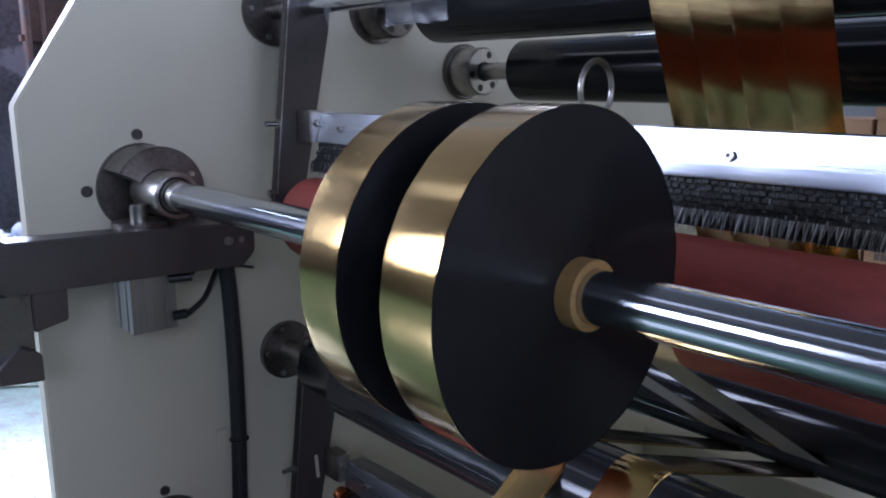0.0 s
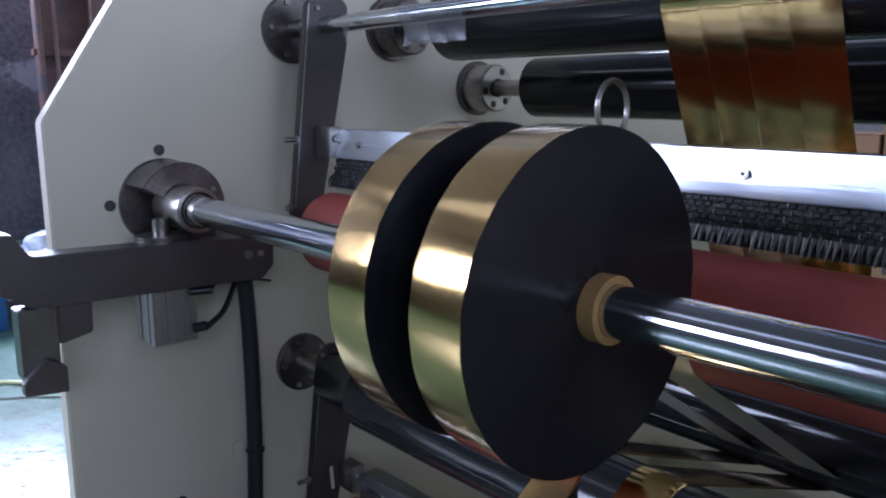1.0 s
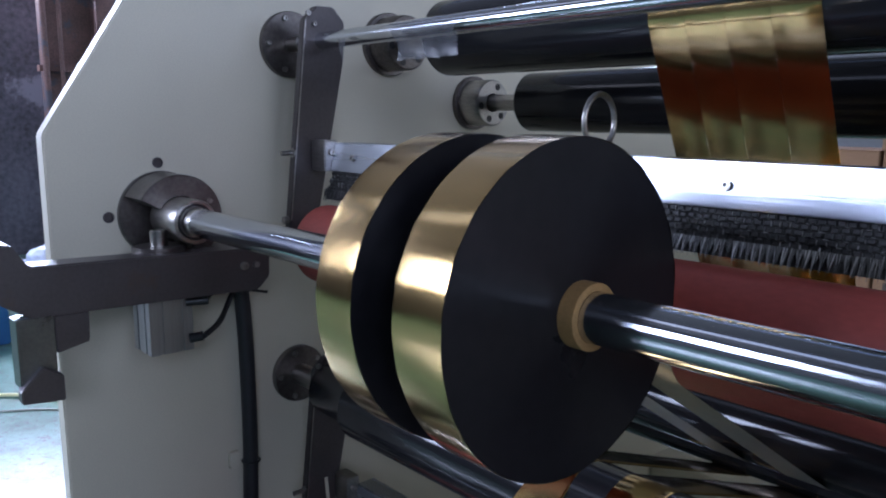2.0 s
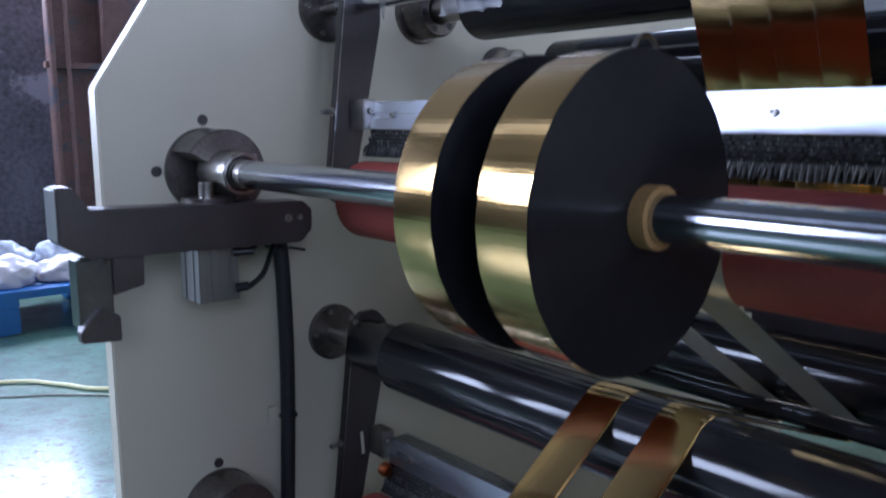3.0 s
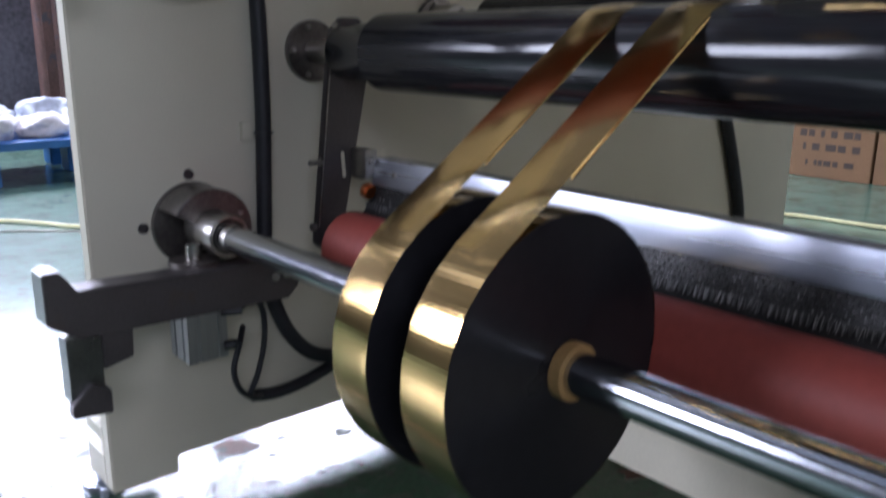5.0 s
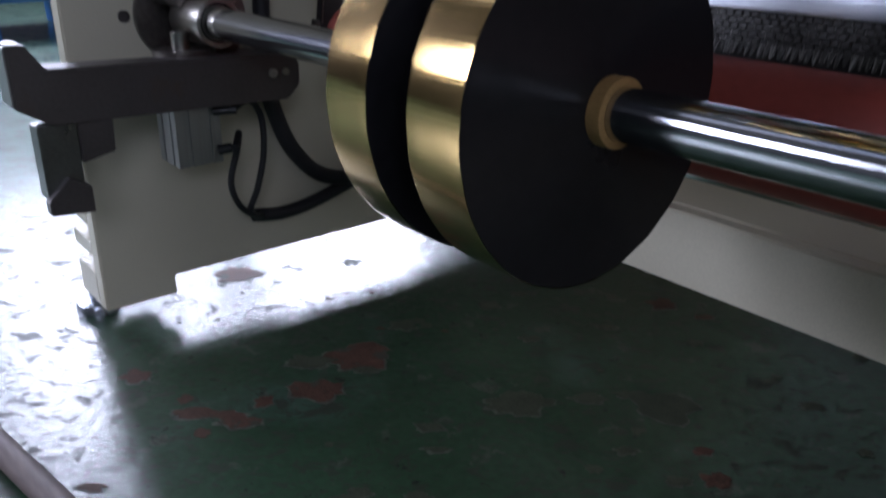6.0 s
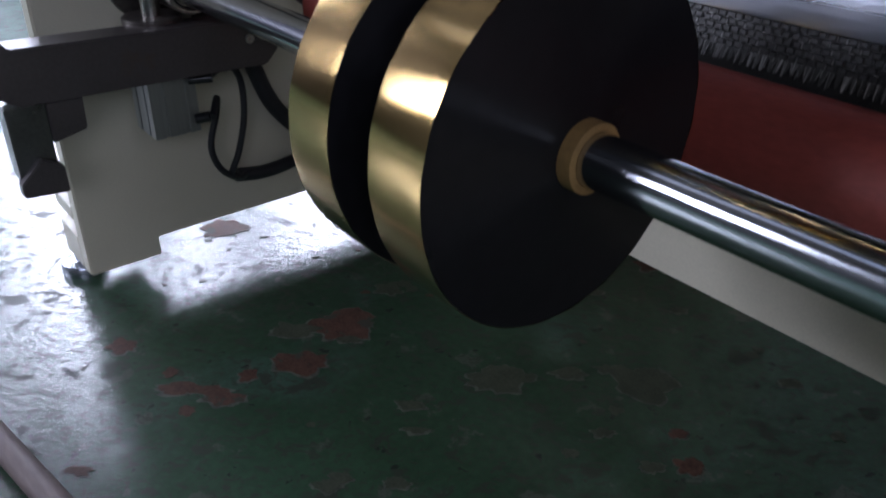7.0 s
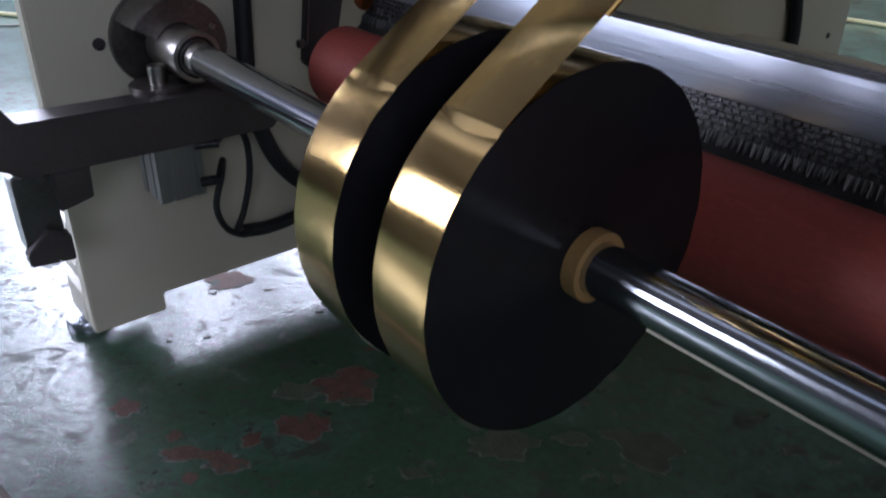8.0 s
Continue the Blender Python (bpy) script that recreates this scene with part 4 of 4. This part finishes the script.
solo("yellow_hose", tube([(-4.0, -1.6, 0.0106), (-3.52, -0.619, 0.013), (-3.192, 0.228, 0.013), (-2.943, 0.464, 0.013), (-2.692, 0.638, 0.013), (-2.2, 1.3, 0.013), (-1.6, 2.5, 0.013), (-1.05, 3.45, 0.013), (-0.56, 3.76, 0.013), (-0.02, 3.85, 0.013), (1.3, 4.1, 0.013), (2.6, 4.5, 0.013)], 0.0105, 10), HOSE, "thin yellow hose lying across the floor", "hose")
solo("grey_cable", tube([(-3.33, -0.5, 0.006), (-2.89, 0.262, 0.006), (-2.76, 0.445, 0.006), (-2.44, 0.81, 0.006), (-2.1, 1.3, 0.006)], 0.005, 8), BACKING, "thin grey cable lying beside the yellow hose", "cable")
solo("floor_bar", rod((0.074, -0.502, 0.0205), (0.641, -0.413, 0.0205), 0.020, 20, bevel=0.002), material("weathered_wood", (0.16, 0.12, 0.11), rough=0.6, vary=0.3, scale=20, bump=0.3, bump_scale=90, stretch=(0.2, 1, 1)), "round weathered bar lying on the green floor", "bar")

column = thing("steel_column", (-7.0, 1.89, 0.0), "rusty brown steel column before the dark wall", "column")
part("web", box(-7.10, -7.08, 1.69, 2.14, 0.0, ROOF, 0.002), RUST, column)
for y in (1.67, 2.14):
    part("flange", box(-7.20, -6.98, y, y + 0.02, 0.0, ROOF, 0.002), RUST, column)
part("pipe", rod((-6.95, 1.66, 0), (-6.95, 1.66, ROOF), 0.03, 12), RUST, column)
part("pipe", rod((-6.93, 1.80, 0), (-6.93, 1.80, ROOF), 0.02, 12), RUST, column)
part("brace", box(-7.05, -6.96, 1.60, 2.54, 1.92, 1.98, 0.002), RUST, column)
solo("wall_panel", box(-7.3, -7.2, 2.24, 3.34, 0.0, 3.2, 0.01), RUST, "rust brown sheet panel leaning at the wall", "panel")

rb = random.Random(11)


def carton(x, y, z, sx, sy, sz, turn, printed):
    t = new("carton")
    t.matrix_world = pose(x, y, z, 0, 0, turn)
    tagged(t, "brown cardboard carton with dark print, stacked behind the machine" if printed else "plain brown cardboard carton, stacked behind the machine", "carton", "stacked cartons")
    def local(nm, bm, mat, label=""):
        ob = new(nm, mesh_of(nm, bm, mat))
        ob.parent = t
        return tagged(ob, label)
    local("body", box(-sx / 2, sx / 2, -sy / 2, sy / 2, 0, sz - 0.004, 0.006), CARD)
    local("flap", box(-sx / 2, -0.004, -sy / 2, sy / 2, sz - 0.0035, sz), CARD)
    local("flap", box(0.004, sx / 2, -sy / 2, sy / 2, sz - 0.0035, sz), CARD)
    if printed:
        for line, (h, z0) in enumerate(((0.05, 0.30), (0.05, 0.20), (0.04, 0.09))):
            u = -sx / 2 + 0.07 + 0.03 * line
            while u < sx / 2 - 0.12:
                w = rb.uniform(0.018, 0.075)
                local("print_bar", box(u, u + w, -sy / 2 - 0.002, -sy / 2 - 0.0005, z0, z0 + h), INK)
                u += w + rb.choice((0.010, 0.014, 0.045))
    return t


for row, zz in enumerate((0.0, 0.421, 0.842)):
    for k in range(4):
        carton(-1.00 + 0.62 * k + (0.03 if row == 1 else 0), 5.54, zz, 0.60, 0.5, 0.42, rb.uniform(-1.5, 1.5), row < 2)
carton(-0.40, 5.54, 1.263, 0.60, 0.5, 0.15, 1.0, False)
carton(0.24, 5.54, 1.263, 0.60, 0.5, 0.15, -1.0, False)

# ---- bare patches in the floor paint ----
RED_CHIPS = [(0.381, 0.125, 0.064, 0.04), (0.422, -0.002, 0.05, 0.028), (0.402, -0.089, 0.017, 0.014), (0.372, -0.187, 0.052, 0.016), (0.429, -0.149, 0.033, 0.015), (0.312, -0.19, 0.012, 0.011), (0.421, -0.209, 0.014, 0.013), (0.187, -0.226, 0.026, 0.02), (-0.103, 0.112, 0.044, 0.04), (0.596, 0.748, 0.03, 0.02), (1.001, 0.322, 0.02, 0.02)]
GREY_CHIPS = [(0.676, 0.24, 0.051, 0.034), (0.833, 0.428, 0.044, 0.052), (0.74, 0.346, 0.027, 0.014), (0.964, 0.277, 0.017, 0.013), (0.755, -0.04, 0.019, 0.012), (0.632, 0.08, 0.021, 0.013), (0.687, 0.054, 0.018, 0.006), (0.772, 0.404, 0.018, 0.012), (0.871, 0.276, 0.015, 0.009), (0.33, 0.258, 0.026, 0.022), (0.352, -0.441, 0.02, 0.012), (0.367, 0.454, 0.024, 0.022), (-0.002, 0.356, 0.02, 0.021), (0.335, 0.038, 0.045, 0.022)]


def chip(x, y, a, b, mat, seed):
    """A flake-shaped patch with a ragged outline, long side turned across the camera's view."""
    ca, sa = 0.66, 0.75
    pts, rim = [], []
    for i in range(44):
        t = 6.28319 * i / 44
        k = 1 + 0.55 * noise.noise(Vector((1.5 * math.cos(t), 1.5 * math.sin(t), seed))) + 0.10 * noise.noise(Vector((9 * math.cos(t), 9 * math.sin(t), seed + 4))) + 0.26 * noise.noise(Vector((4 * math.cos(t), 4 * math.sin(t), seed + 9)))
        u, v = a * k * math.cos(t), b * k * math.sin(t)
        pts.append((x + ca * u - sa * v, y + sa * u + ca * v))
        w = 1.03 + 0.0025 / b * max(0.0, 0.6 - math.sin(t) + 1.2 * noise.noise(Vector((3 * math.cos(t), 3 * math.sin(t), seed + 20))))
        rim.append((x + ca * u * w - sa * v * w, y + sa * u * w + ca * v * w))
    if a > 0.014:
        part("chip_rim", prism(rim, 0.0001, 0.0004, axis="z"), CHIP_RIM, floor)
    part("paint_chip", prism(pts, 0.0003, 0.0006 + 0.00002 * (seed % 40), axis="z"), mat, floor)


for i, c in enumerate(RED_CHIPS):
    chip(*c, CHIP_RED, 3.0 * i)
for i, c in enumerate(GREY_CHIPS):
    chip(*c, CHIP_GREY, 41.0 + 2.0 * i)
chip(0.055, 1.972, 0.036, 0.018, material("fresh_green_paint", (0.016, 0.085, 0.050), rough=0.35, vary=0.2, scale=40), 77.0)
rc = random.Random(21)
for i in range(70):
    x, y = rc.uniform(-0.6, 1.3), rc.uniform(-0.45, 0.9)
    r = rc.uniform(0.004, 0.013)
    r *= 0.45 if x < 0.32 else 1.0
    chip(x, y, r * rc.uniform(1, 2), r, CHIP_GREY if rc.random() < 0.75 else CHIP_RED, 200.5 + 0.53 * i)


# ---- what turns ----
def turning(ob, origin, speed):
    """Rows of a steady turn about x, degrees in a second."""
    step = min(0.5, 60 / abs(speed))
    n = math.ceil(8.0 / step)
    walk(ob, [(8.0 * i / n, pose(*origin, speed * 8.0 * i / n, 0, 0)) for i in range(n + 1)])


def motions():
    for r in rolls:
        turning(r, r.matrix_basis.translation.copy(), 110 if r.matrix_basis.translation.z > 1 else 100)
    turning(shaft_U, shaft_U.matrix_basis.translation.copy(), 110)
    turning(shaft_L, shaft_L.matrix_basis.translation.copy(), 100)
    for (t, body), w in ((turn_red_U, -255), (turn_red_L, -265), (turn_small, -470), (turn_D, 265), (turn_E, -305), (turn_G, 245), (turn_H, -280)):
        turning(body, (0, 0, 0), w)


motions()
